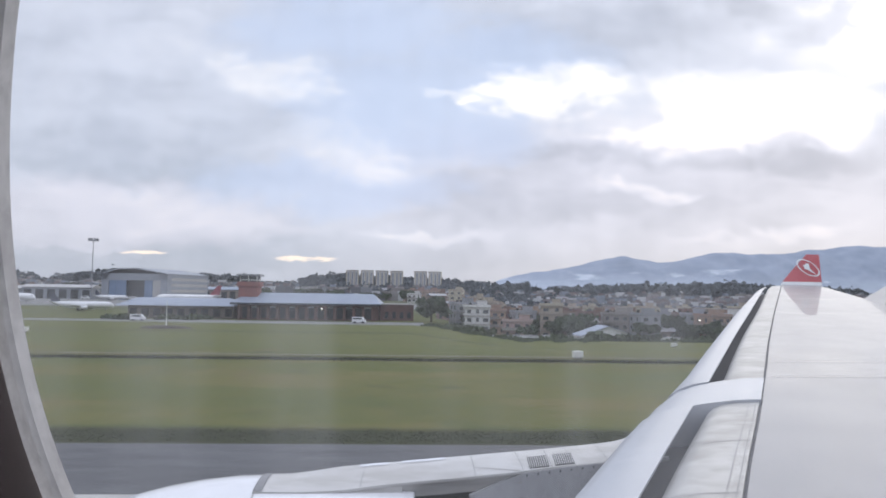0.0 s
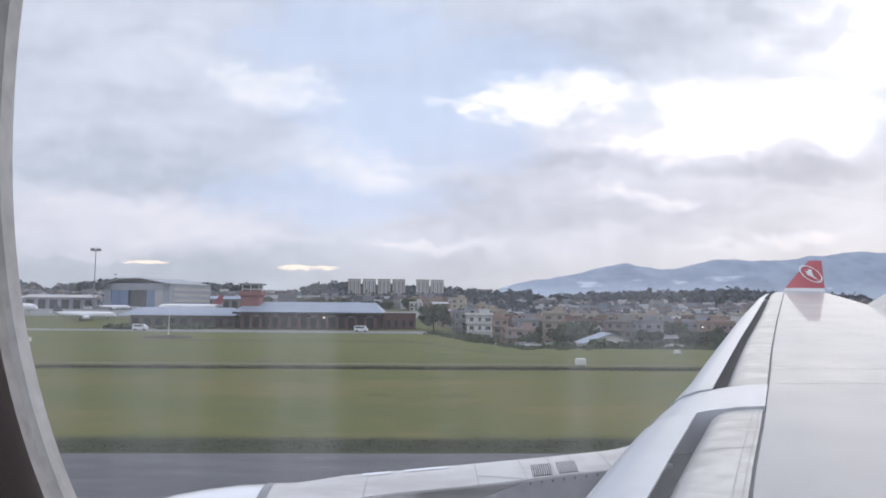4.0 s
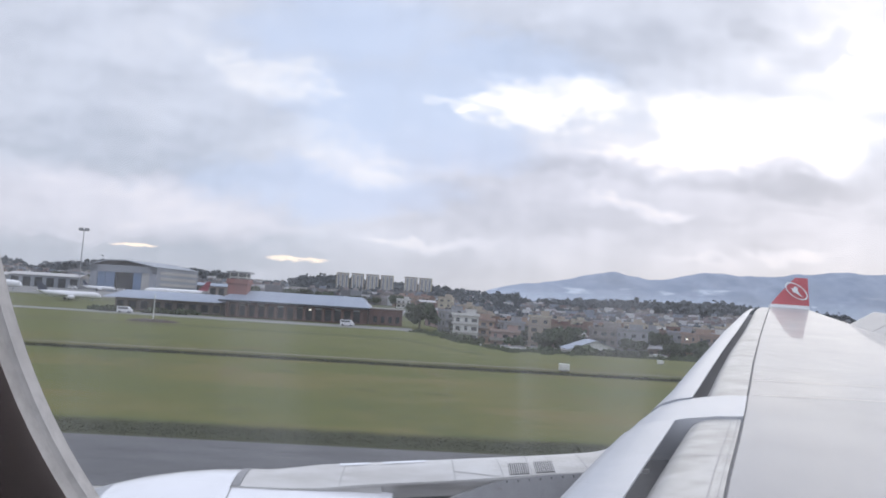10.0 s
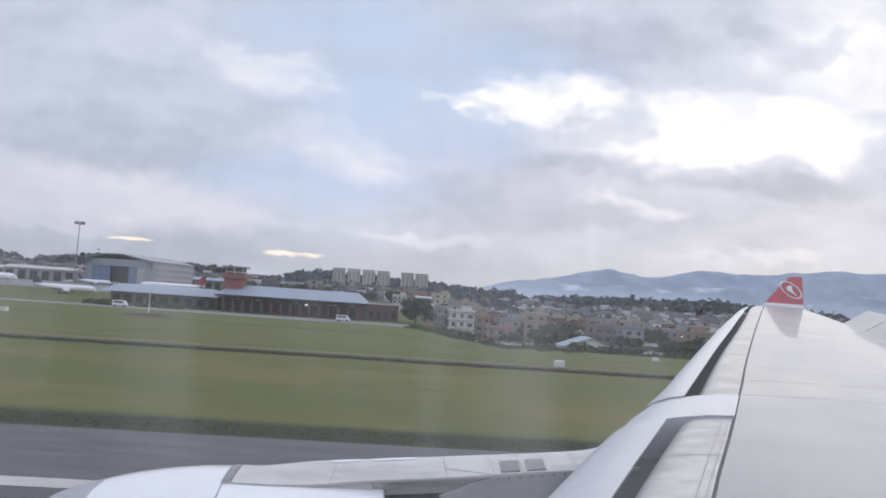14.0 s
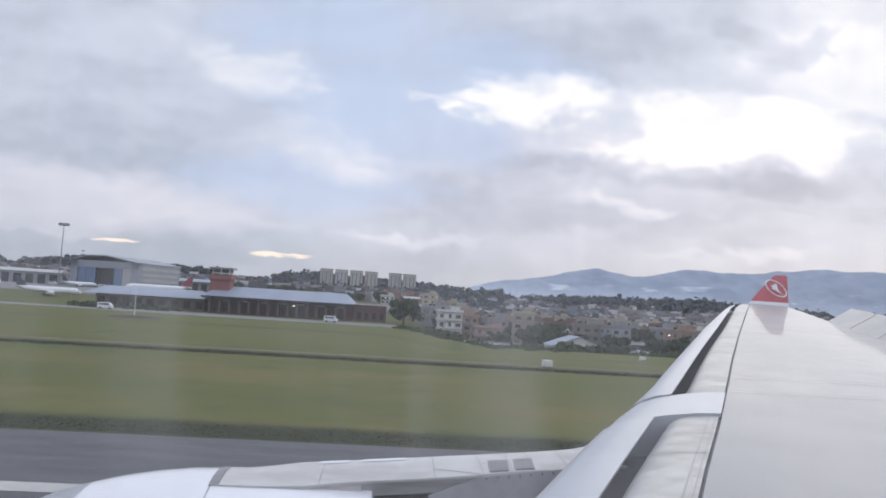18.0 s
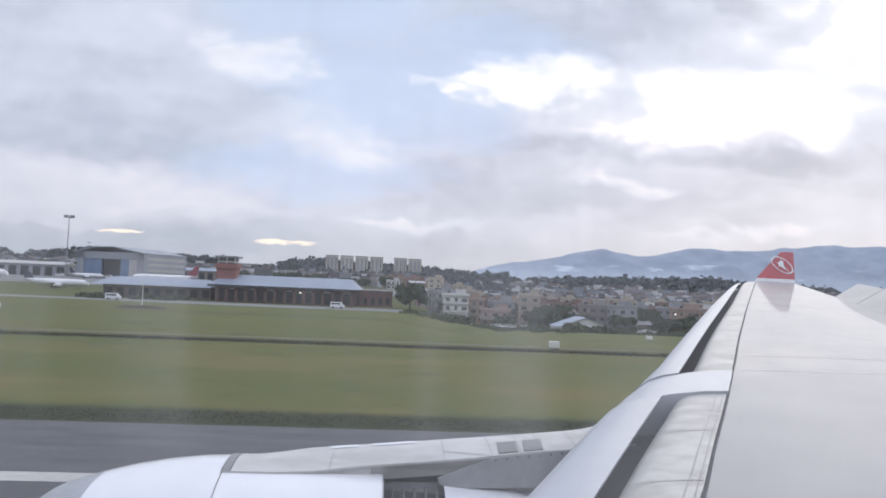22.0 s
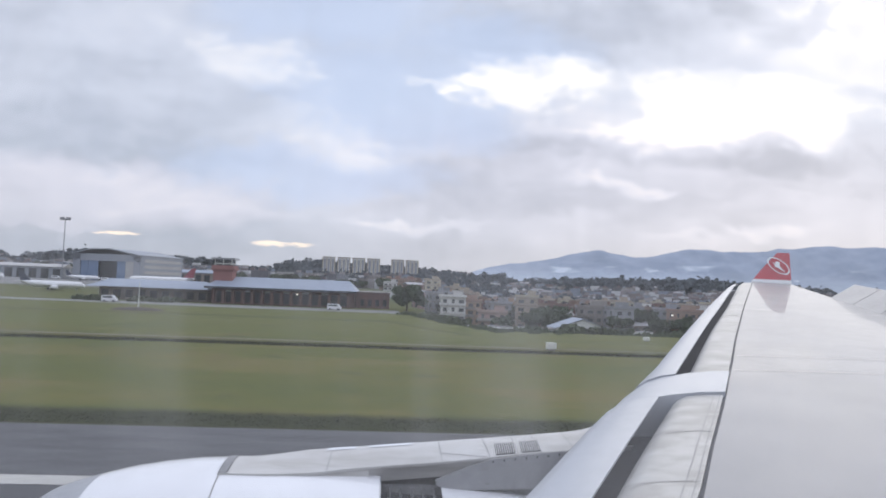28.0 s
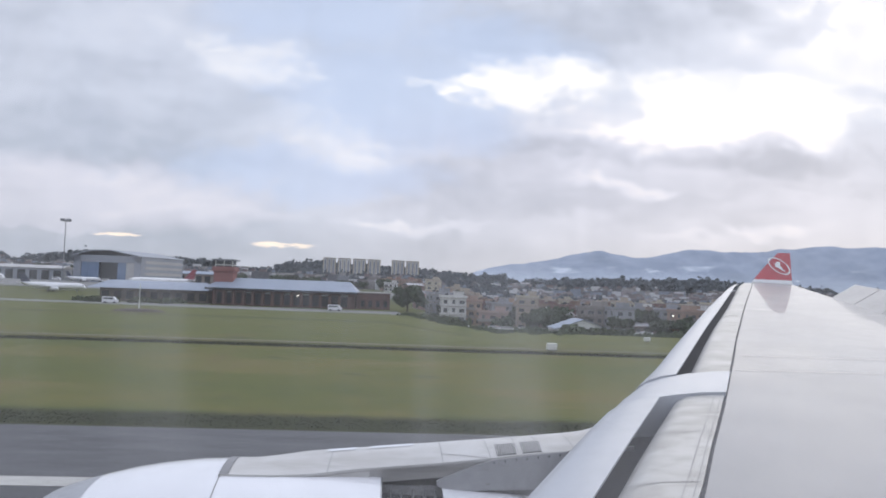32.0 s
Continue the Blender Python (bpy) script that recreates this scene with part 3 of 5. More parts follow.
# A dark strip under the slot puts its shade into the colour.
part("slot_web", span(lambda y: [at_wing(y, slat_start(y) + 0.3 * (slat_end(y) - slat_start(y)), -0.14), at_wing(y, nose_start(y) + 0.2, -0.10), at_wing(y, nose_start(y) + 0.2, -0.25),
                                 at_wing(y, slat_start(y) + 0.3 * (slat_end(y) - slat_start(y)), -0.25)], 1.0, 25.4, 14), HOLLOW, wing, "dark strip painting the shade in the slot behind the slats")
part("pylon_edge_fairing", loft([full_edge(6.83, -0.13), full_edge(6.95, -0.11), full_edge(7.4, -0.10), full_edge(7.83, -0.13)]), SLAT, wing, "white fixed leading edge over the pylon", smooth=True)
# joints across the fixed leading edge
for y in (2.2, 3.3, 4.5, 5.6, 6.9, 10.2, 12.1):
    n, s = nose_start(y), seam_at(y)
    sec = [[at_wing(y + d, n + (s - n) * a, lift(y) * b + e) for a, b in ((0.12, 0.83), (0.3, 0.92), (0.55, 0.97), (0.8, 0.99), (0.98, 1))] for d, e in ((-0.006, 0.003), (0.006, 0.003))]
    part("panel_joint", loft(sec, cap=False, closed=False), JOINT, wing)
# a narrow strip along the seam
for a in (0.82, 0.94):
    part("edge_strip", loft([[at_wing(y, nose_start(y) + (seam_at(y) - nose_start(y)) * a + d, lift(y) * (0.99 + 0.05 * (a - 0.8)) + 0.004) for d in (-0.003, 0.003)] for y in np.linspace(0.6, 7.0, 12)], cap=False, closed=False), JOINT, wing)
# fine chordwise skin joints
for y in (8.02, 9.0, 15.5, 20.0):
    s, c = seam_at(y) + 0.07, chord(y)
    sec = [[at_wing(y + d + 0.3 * k, s + (c - s) * k, lift(y) * (1 - 0.35 * k ** 2) + 0.004) for k in np.linspace(0, 0.98, 12)] for d in (-0.008, 0.008)]
    part("skin_joint", loft(sec, cap=False, closed=False), PYLON, wing)


def spoiler(y0, y1, up):
    """A spoiler panel hinged along the rear of the wing's top, standing open."""
    secs = []
    for y in (y0, y1):
        w, a = 0.75 + 0.02 * (27 - y), radians(up)
        hx, hz = le_x(y) + chord(y) - 0.02, le_z(y) + 0.66 * lift(y)
        secs.append([(hx, y, hz), (hx + w * math.cos(a), y, hz + w * math.sin(a)),
                     (hx + w * math.cos(a), y, hz + w * math.sin(a) - 0.02), (hx + 0.03, y, hz - 0.07)])
    return loft(secs)


for k in range(4):
    part("spoiler", spoiler(11.7 + 2.35 * k, 14.0 + 2.35 * k, 30), PAINT, wing, "raised white spoiler panel")

# winglet
TIP = 27.4


def winglet_section(k):
    base, w = chord(TIP), 0.05 - 0.025 * k
    x0 = le_x(TIP) + 1.30 * max(0.0, k) ** 1.1
    x1 = le_x(TIP) + base + 0.04 + 0.14 * k
    z, y = le_z(TIP) + 0.09 + 1.24 * k, TIP + 0.42 * k
    pts = []
    for a in (0, 0.08, 0.3, 0.6, 1.0):
        pts.append((x0 + (x1 - x0) * a, y - w * math.sin(math.pi * min(1, a * 1.2 + 0.05)) - 0.004, z))
    for a in (1.0, 0.6, 0.3, 0.08):
        pts.append((x0 + (x1 - x0) * a, y + w + 0.004, z))
    return pts


winglet = part("winglet", loft([winglet_section(k) for k in (0.10, 0.4, 0.7, 0.93, 1.0)]), RED, plane, "red winglet with a white ring emblem", smooth=True)
part("winglet_root", loft([winglet_section(k) for k in (-0.12, 0.0, 0.10)]), WHITE, winglet, "white band at the winglet's foot", smooth=True)


def on_winglet(a, k):
    """A place on the inner face: a along the chord from the front of the foot, k up the height."""
    x = le_x(TIP) + a
    return Vector((x, TIP + 0.42 * k - 0.075, le_z(TIP) + 0.09 + 1.24 * k))


def emblem_ring():
    bm = bmesh.new()
    rows = []
    for i in range(36):
        t = 2 * math.pi * i / 36
        rows.append([bm.verts.new(on_winglet(1.22 + r * 0.44 * math.cos(t), 0.56 + r * 0.25 * math.sin(t) - 0.13 * r * math.cos(t))) for r in (0.88, 1.0)])
    for i in range(36):
        a, b = rows[i], rows[(i + 1) % 36]
        bm.faces.new((a[0], b[0], b[1], a[1]))
    return bm


def emblem_shape():
    bm = bmesh.new()
    pts = [on_winglet(1.20 + a, 0.56 + k) for a, k in ((-0.20, 0.10), (-0.10, 0.08), (-0.04, 0.15), (0.09, 0.13), (0.08, 0.01), (0.13, -0.08), (0.30, -0.22), (0.10, -0.13), (-0.02, -0.06), (-0.14, -0.04), (-0.13, 0.03))]
    bm.faces.new([bm.verts.new(p) for p in pts])
    return bm


part("emblem_ring", emblem_ring(), WHITE, winglet, "white oval ring")
part("emblem_shape", emblem_shape(), WHITE, winglet, "plain white emblem shape")

# engine
EY, EZ = 6.6, 2.55
engine = part("engine", loft([ring_x(x, r, EY, EZ, 56) for x, r in ((-2.43, 1.338), (-2.2, 1.395), (-1.9, 1.447), (-1.6, 1.480), (-1.33, 1.492))], cap=False), COWL, plane, "white engine inlet cowl", smooth=True)
part("inlet_lip", loft([ring_x(x, r, EY, EZ, 56) for x, r in ((-2.4, 1.00), (-2.7, 1.02), (-2.88, 1.06), (-2.93, 1.10), (-2.91, 1.15), (-2.84, 1.20), (-2.68, 1.262), (-2.43, 1.338))], cap=False), LIP, engine, "dull metal inlet lip", smooth=True)
part("fan_cowl", loft([ring_x(x, r, EY, EZ, 56) for x, r in ((-1.318, 1.493), (-0.8, 1.482), (-0.3, 1.455), (0.05, 1.432))], cap=False), COWL, engine, "white fan cowl", smooth=True)
part("reverser_sleeve", loft([ring_x(x, r, EY, EZ, 56) for x, r in ((0.60, 1.36), (1.2, 1.31), (1.9, 1.18), (2.6, 1.0))], cap=False), COWL, engine, "white reverser sleeve slid open", smooth=True)
cascade = part("reverser_cascade", loft([ring_x(x, r, EY, EZ, 56) for x, r in ((-0.1, 1.29), (0.75, 1.25))], cap=False), HOLLOW, engine, "dark reverser grille", smooth=True)
for k in range(5):
    x = 0.14 + 0.1 * k
    part("cascade_vane", loft([ring_x(x + e, r, EY, EZ, 56) for e, r in ((-0.012, 1.29), (0.0, 1.325), (0.012, 1.29))], cap=False), STRUT, cascade)
part("cowl_edge", loft([ring_x(x, r, EY, EZ, 56) for x, r in ((0.05, 1.432), (0.065, 1.425), (0.06, 1.39), (-0.1, 1.38))], cap=False), LIP, engine, "pale metal cowl edge", smooth=True)
part("cowl_joint", loft([ring_x(x, r, EY, EZ, 56) for x, r in ((-1.332, 1.488), (-1.316, 1.488))], cap=False), JOINT, engine)
part("fan_face", loft([ring_x(-2.3, 1.0, EY, EZ, 56), ring_x(-2.2, 0.25, EY, EZ, 56), ring_x(-2.55, 0.02, EY, EZ, 56)]), HOLLOW, engine, "dark fan", smooth=True)
part("core_nozzle", loft([ring_x(2.3, 0.8, EY, EZ, 40), ring_x(3.2, 0.6, EY, EZ, 40)]), LIP, engine, "metal core nozzle", smooth=True)

# pylon: a low fairing whose top slopes to the cabin side, over a recessed strut
PY0, PY1 = 6.42, 6.78


def pylon_side(x):
    return float(np.interp(x, (-1.45, -0.9, -0.5, 0.0), (6.265, 6.285, 6.34, PY0)))


def pylon_far(x):
    return float(np.interp(x, (-1.45, -1.09, -0.88, -0.62, -0.35, 0.19, 0.73, 1.28, 1.83, 2.0, 2.15, 2.45),
                           (4.045, 4.05, 4.076, 4.118, 4.140, 4.188, 4.238, 4.288, 4.344, 4.372, 4.43, 4.56)))


def pylon_near(x):
    return float(np.interp(x, (-1.45, -1.2, -0.8, -0.5, -0.31, 0.0, 0.48, 0.92, 1.43, 1.73, 2.1, 2.45),
                           (4.022, 4.02, 4.016, 4.024, 4.045, 4.065, 4.106, 4.155, 4.217, 4.245, 4.29, 4.36)))


def pylon_top(x, s, out=0.0):
    """A place on the fairing's top, s from the cabin side across to the far side."""
    zn, zf = pylon_near(x), pylon_far(x)
    y0, crown = pylon_side(x), 0.02 * math.sin(math.pi * s) * smooth01(0.5, 1.0, -x)
    return (x, y0 + (PY1 - y0) * s - 0.4 * out, zn + (zf - zn) * (1 - (1 - s) ** 1.8) + crown + 0.9 * out)


def pylon_section(x):
    top = [pylon_top(x, s) for s in (0.0, 0.06, 0.16, 0.3, 0.45, 0.6, 0.75, 0.9, 1.0)]
    zn, zf = pylon_near(x), pylon_far(x)
    return [(x, pylon_side(x) + 0.03, zn - 0.05), (x, pylon_side(x), zn - 0.02)] + top + [(x, PY1 + 0.03, zf - 0.04), (x, PY1 + 0.03, zf - 0.25), (x, PY0 + 0.05, zf - 0.25)]


def pylon_line(x, lean=0.0):
    """A fine joint across the fairing."""
    return loft([[pylon_top(x + e + lean * s, s, 0.004) for s in (0.0, 0.06, 0.16, 0.3, 0.45, 0.6, 0.75, 0.9, 1.0)] for e in (-0.0028, 0.0028)], cap=False, closed=False)


pylon = part("pylon", loft([pylon_section(float(x)) for x in np.linspace(-1.335, 2.20, 45)]), PYLON, plane, "grey weathered engine pylon fairing", smooth=True)
for x, lean in ((-0.42, 0.03), (0.60, -0.02), (1.03, -0.04), (1.29, -0.03), (1.50, -0.05), (1.80, -0.06)):
    part("fairing_joint", pylon_line(x, lean), JOINT, pylon)
part("front_frame", loft([[pylon_top(x, s, 0.004) for s in (0.0, 0.2, 0.4, 0.6, 0.8, 1.0)] for x in (-1.33, -1.26)], cap=False, closed=False), STRUT, pylon, "grey frame at the fairing's front")
for x in (-1.328, -1.255):
    part("front_joint", pylon_line(x, 0.0), SEAL, pylon)
part("side_joint", loft([[pylon_top(x, 0.30 - 0.28 * (x - 0.6) / 0.4 + e, 0.004) for e in (-0.01, 0.01)] for x in np.linspace(0.6, 1.0, 6)], cap=False, closed=False), JOINT, pylon)
# Two white patches paint the highlights along the fairing's far edge.
for x0, x1 in ((-0.45, -0.18), (-0.06, 0.34)):
    part("access_cover", loft([[pylon_top(x, s, 0.005) for s in (0.82, 0.90, 1.0)] for x in (x0, x0 + 0.05, x1 - 0.05, x1)], cap=False, closed=False), COWL, pylon, "white patch painted for a highlight on the fairing's edge")
# recessed strut, painted darker for the fairing's shadow
strut = part("strut", boxes((-0.75, 2.3, PY0 + 0.06, PY1 - 0.02, 3.5, 3.98), (-0.1, 2.3, PY0 + 0.06, PY1 - 0.02, 3.9, 4.05), (0.5, 2.3, PY0 + 0.06, PY1 - 0.02, 3.9, 4.09)), STRUT, pylon, "recessed strut, its grey darkened for shade")
part("strut_skirt", loft([[(x, pylon_side(x) + 0.012, pylon_near(x) - 0.03), (x, pylon_side(x), 3.9), (x, PY0 + 0.06, 3.9), (x, PY0 + 0.06, pylon_near(x) - 0.03)] for x in (-1.3, -0.9, -0.5, -0.05)]), PYLON, pylon, "grimy fairing side above the cowl")


def strut_panel(side):
    y0, y1 = (PY0 - 0.012, PY0 + 0.03) if side < 0 else (PY1 + 0.035, PY1 + 0.06)
    outline = ((0.545, 3.955), (0.555, 3.915), (0.60, 3.895), (0.79, 3.877), (1.46, 3.90), (2.35, 3.93), (2.35, 4.30), (1.76, 4.243), (1.46, 4.212), (1.04, 4.150), (0.85, 4.085))
    return loft([[(x, y, z) for x, z in outline] for y in (y0, y1)])


for side in (-1, 1):
    panel = part("strut_panel", strut_panel(side), STRUTPANEL, pylon, "flat grey strut panel with a row of screws")
    for k in range(9):
        x = 1.06 + 0.1 * k
        z = 4.140 + (4.232 - 4.140) * (x - 1.06) / 0.72
        yy = PY0 - 0.012 if side < 0 else PY1 + 0.06
        part("screw", boxes((x - 0.006, x + 0.006, yy - 0.004, yy + 0.004, z - 0.016, z + 0.002)), SEAL, panel)
    for x, z in ((1.0, 4.07), (1.01, 3.94)):
        yy = PY0 - 0.012 if side < 0 else PY1 + 0.06
        part("latch", boxes((x - 0.018, x + 0.018, yy - 0.005, yy + 0.005, z - 0.007, z + 0.007)), JOINT, panel)
for x0, x1 in ((1.09, 1.265), (1.325, 1.495)):
    vent = part("vent", loft([[pylon_top(x, s, o) for s, o in ((0.05, 0.007), (0.18, 0.007), (0.32, 0.007), (0.52, 0.007), (0.52, -0.01), (0.05, -0.01))] for x in (x0, x1)]), HOLLOW, pylon, "dark slatted vent")
    for k in range(9):
        xa = x0 + 0.003 + (x1 - x0) * k / 9
        part("vent_slat", loft([[pylon_top(x, s, o) for s, o in ((0.05, 0.014), (0.18, 0.014), (0.32, 0.014), (0.52, 0.014), (0.52, 0.004), (0.05, 0.004))] for x in (xa, xa + 0.007)]), PYLON, vent)
    part("vent_frame", loft([[pylon_top(x, s, 0.009) for s in (0.52, 0.56)] for x in (x0 - 0.01, x1 + 0.01)], cap=False, closed=False), PYLON, vent)

# fuselage shell and the cabin inside it
FR, FY, FZ = 2.86, -2.58, 5.15
HOLE = (-0.36, 0.66, 5.36, 6.24)


def shell():
    bm = bmesh.new()
    xs = [-9, -6, -3, -1, HOLE[0], HOLE[1], 1.2, 3, 6, 10, 14]
    zs_angle = [math.asin((z - FZ) / FR) for z in (HOLE[2], HOLE[3])]
    angles = sorted([2 * math.pi * i / 48 - math.pi / 2 for i in range(48)] + zs_angle)
    angles = [a for a in angles if not (zs_angle[0] + 1e-6 < a < zs_angle[1] - 1e-6)]
    grid = [[bm.verts.new((x, FY + FR * math.cos(a), FZ + FR * math.sin(a))) for a in angles] for x in xs]
    for i in range(len(xs) - 1):
        for j in range(len(angles)):
            k = (j + 1) % len(angles)
            if xs[i] == HOLE[0] and abs(angles[j] - zs_angle[0]) < 1e-6:
                continue
            bm.faces.new((grid[i][j], grid[i + 1][j], grid[i + 1][k], grid[i][k]))
    bm.faces.new(grid[0][::-1])
    bm.faces.new(grid[-1])
    return bm


fuselage = part("fuselage", shell(), SHELL, plane, "white fuselage skin", smooth=False)
hull = fuselage.modifiers.new("thickness", "SOLIDIFY")
hull.thickness, hull.offset = 0.06, -1


def window_oval(s, y, n=160, a=0.187, b=0.245, cx=0.06, cz=EYE + 0.10, power=2.15):
    pts = []
    for i in range(n):
        t = 2 * math.pi * i / n
        c, d = math.cos(t), math.sin(t)
        pts.append((cx + s * a * (1.55 if c > 0 else 1.0) * abs(c) ** (2 / power) * (1 if c >= 0 else -1), y, cz + s * b * abs(d) ** (2 / power) * (1 if d >= 0 else -1)))
    return pts


def rim(y, grow=0.0, n=160):
    """The panel's outer border, met by the shell."""
    x0, x1, z0, z1 = HOLE[0] - grow, HOLE[1] + grow, HOLE[2] - grow, HOLE[3] + grow
    pts = []
    for i in range(n):
        t = 2 * math.pi * i / n
        c, d = math.cos(t), math.sin(t)
        k = 1 / max(abs(c), abs(d))
        pts.append(((x0 + x1) / 2 + c * k * (x1 - x0) / 2, y, (z0 + z1) / 2 + d * k * (z1 - z0) / 2))
    return pts


lining = part("window_lining", loft([rim(0.215, 0.12), window_oval(1.35, 0.229), window_oval(1.16, 0.237), window_oval(1.064, 0.2415), window_oval(1.048, 0.2435)], cap=False),
              PANEL, plane, "grey plastic window reveal, rounded", smooth=True)
part("window_gasket", loft([window_oval(1.048, 0.2435), window_oval(1.047, 0.250), window_oval(1.042, 0.252), window_oval(1.045, 0.254), window_oval(1.05, 0.2625), window_oval(1.10, 0.268)], cap=False), GASKET, lining, "pale window seal", smooth=True)
part("outer_window_skin", loft([window_oval(1.10, 0.268), rim(0.272, 0.04)], cap=False), SHELL, lining, "white skin round the window")
part("cabin_floor", boxes((-8.8, 13.8, -4.9, 0.0, 4.32, 4.38)), CARPET, plane, "dark grey cabin floor")


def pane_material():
    """Scratched, slightly dirty acrylic: clear, with a faint milky film in vertical smears that also imitates haze."""
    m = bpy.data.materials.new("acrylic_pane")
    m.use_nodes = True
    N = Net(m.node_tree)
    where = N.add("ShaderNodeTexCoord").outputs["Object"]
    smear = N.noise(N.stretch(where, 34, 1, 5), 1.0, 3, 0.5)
    # film level raised to stand in for haze in the air, beyond the smears
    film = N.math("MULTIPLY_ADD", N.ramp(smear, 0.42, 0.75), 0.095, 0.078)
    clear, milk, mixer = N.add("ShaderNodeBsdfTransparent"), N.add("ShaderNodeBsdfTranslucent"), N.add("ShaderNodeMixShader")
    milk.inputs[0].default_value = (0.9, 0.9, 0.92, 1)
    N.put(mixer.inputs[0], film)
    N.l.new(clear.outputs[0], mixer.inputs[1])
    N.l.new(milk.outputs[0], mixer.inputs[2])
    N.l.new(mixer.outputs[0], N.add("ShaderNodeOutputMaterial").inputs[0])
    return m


def pane_mesh():
    bm = bmesh.new()
    bm.faces.new([bm.verts.new(p) for p in window_oval(1.047, 0.2495)])
    return bm


pane = part("window_pane", pane_mesh(), pane_material(), lining, "clear acrylic pane with faint smears and a haze film")
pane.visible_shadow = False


# main landing gear that carries the airliner
def main_gear(y):
    leg = part("landing_gear", tube(bmesh.new(), (5.6, y, 0.7), (5.6, y, 3.4), 0.17, 0.2, 12), LIP, plane, "grey metal landing gear leg")
    part("bogie_beam", tube(bmesh.new(), (4.8, y, 0.72), (6.4, y, 0.72), 0.13, 0.13, 10), LIP, leg)
    for x in (4.9, 6.3):
        for s in (-0.62, 0.22):
            part("tyre", tube(bmesh.new(), (x, y + s, 0.68), (x, y + s + 0.40, 0.68), 0.68, 0.68, 24), HOLLOW, leg, "black rubber tyre")
    return leg


main_gear(2.6)
main_gear(-7.8)


# ---- buildings of the airport ----
def hangar_building(at, turn, width, depth, height, rise):
    h = thing("hangar", at, turn, "large grey sheet-metal hangar with blue sliding doors", "hangar", kind="")
    w = width / 2
    prof = [(-w, 0), (-w, height), (-w * 0.45, height + rise), (w * 0.1, height + rise * 1.1), (w, height), (w, 0)]
    bm = bmesh.new()
    fr = [[bm.verts.new((x, y, z)) for x, z in prof] for y in (0.6, depth)]
    for i in range(5):
        bm.faces.new((fr[0][i], fr[0][i + 1], fr[1][i + 1], fr[1][i]))
    bm.faces.new(fr[1])
    part("wall", bm, HANGAR, h, "grey sheet walls")
    bm = bmesh.new()
    top = [[bm.verts.new((x * 1.02, y, z + e)) for x, z in prof[1:5]] for y, e in ((-1.5, 0.05), (depth + 0.6, 0.05))]
    under = [[bm.verts.new((x * 1.02, y, z - 0.6)) for x, z in prof[1:5]] for y in (-1.5, depth + 0.6)]
    for i in range(3):
        bm.faces.new((top[0][i], top[0][i + 1], top[1][i + 1], top[1][i]))
        bm.faces.new((top[0][i], top[0][i + 1], under[0][i + 1], under[0][i]))
    for i, q in ((0, 1), (3, 1)):
        bm.faces.new((top[0][i], top[1][i], under[1][i], under[0][i]))
    part("roof", bm, HANGAR, h, "grey sheet roof")
    part("portal", boxes((-w, -w * 0.78, -0.4, 0.6, 0, height), (w * 0.80, w, -0.4, 0.6, 0, height), (-w, w, -0.4, 0.6, height * 0.74, height)), HANGAR, h, "grey door portal")
    for x0, x1, m in ((-0.78, -0.55, DOORBLUE), (-0.55, -0.25, DOORBLUE), (0.30, 0.55, DOORBLUE), (0.55, 0.80, HANGARSIDE)):
        part("door", boxes((w * x0 + 0.1, w * x1 - 0.1, 0.1, 0.5, 0.1, height * 0.74)), m, h, "blue sliding door leaf" if m is DOORBLUE else "pale sliding door leaf")
    # A dark sheet in the door gap stands for the shade inside.
    part("interior", boxes((-w * 0.25, w * 0.30, 1.5, 1.8, 0, height * 0.74)), DARKGLASS, h, "dark sheet painted for the unlit hangar interior")
    for z in (0.30, 0.52, 0.74):
        part("side_band", boxes((w + 0.02, w + 0.25, 4, depth - 2, height * z, height * (z + 0.11))), HANGARSIDE, h, "pale glazed band")
        part("side_band", boxes((-w - 0.25, -w - 0.02, 4, depth - 2, height * z, height * (z + 0.11))), HANGARSIDE, h, "pale glazed band")
    return h


def on_ground(x, y, up=0.0):
    return (x, y, ground_z(x, y) + up)


hangar_building(on_ground(-174, 452), -14, 46, 48, 16.5, 3.2)


def light_mast(at, height):
    m = thing("light_mast", at, 0, "tall steel apron floodlight mast", "mast")
    part("pole", tube(bmesh.new(), (0, 0, 0), (0, 0, height), 0.42, 0.2), STEEL, m)
    ring = part("lamp_ring", tube(bmesh.new(), (0, 0, height - 0.3), (0, 0, height + 0.2), 2.4, 2.4, 16), STEEL, m, "dark steel head ring")
    for k in range(8):
        a = k * math.pi / 4
        x, y = 2.5 * math.cos(a), 2.5 * math.sin(a)
        part("floodlight", boxes((x - 0.5, x + 0.5, y - 0.5, y + 0.5, height - 0.2, height + 1.3)), STEEL, ring, "boxy grey floodlight")
    return m


light_mast(on_ground(-195, 440), 36)


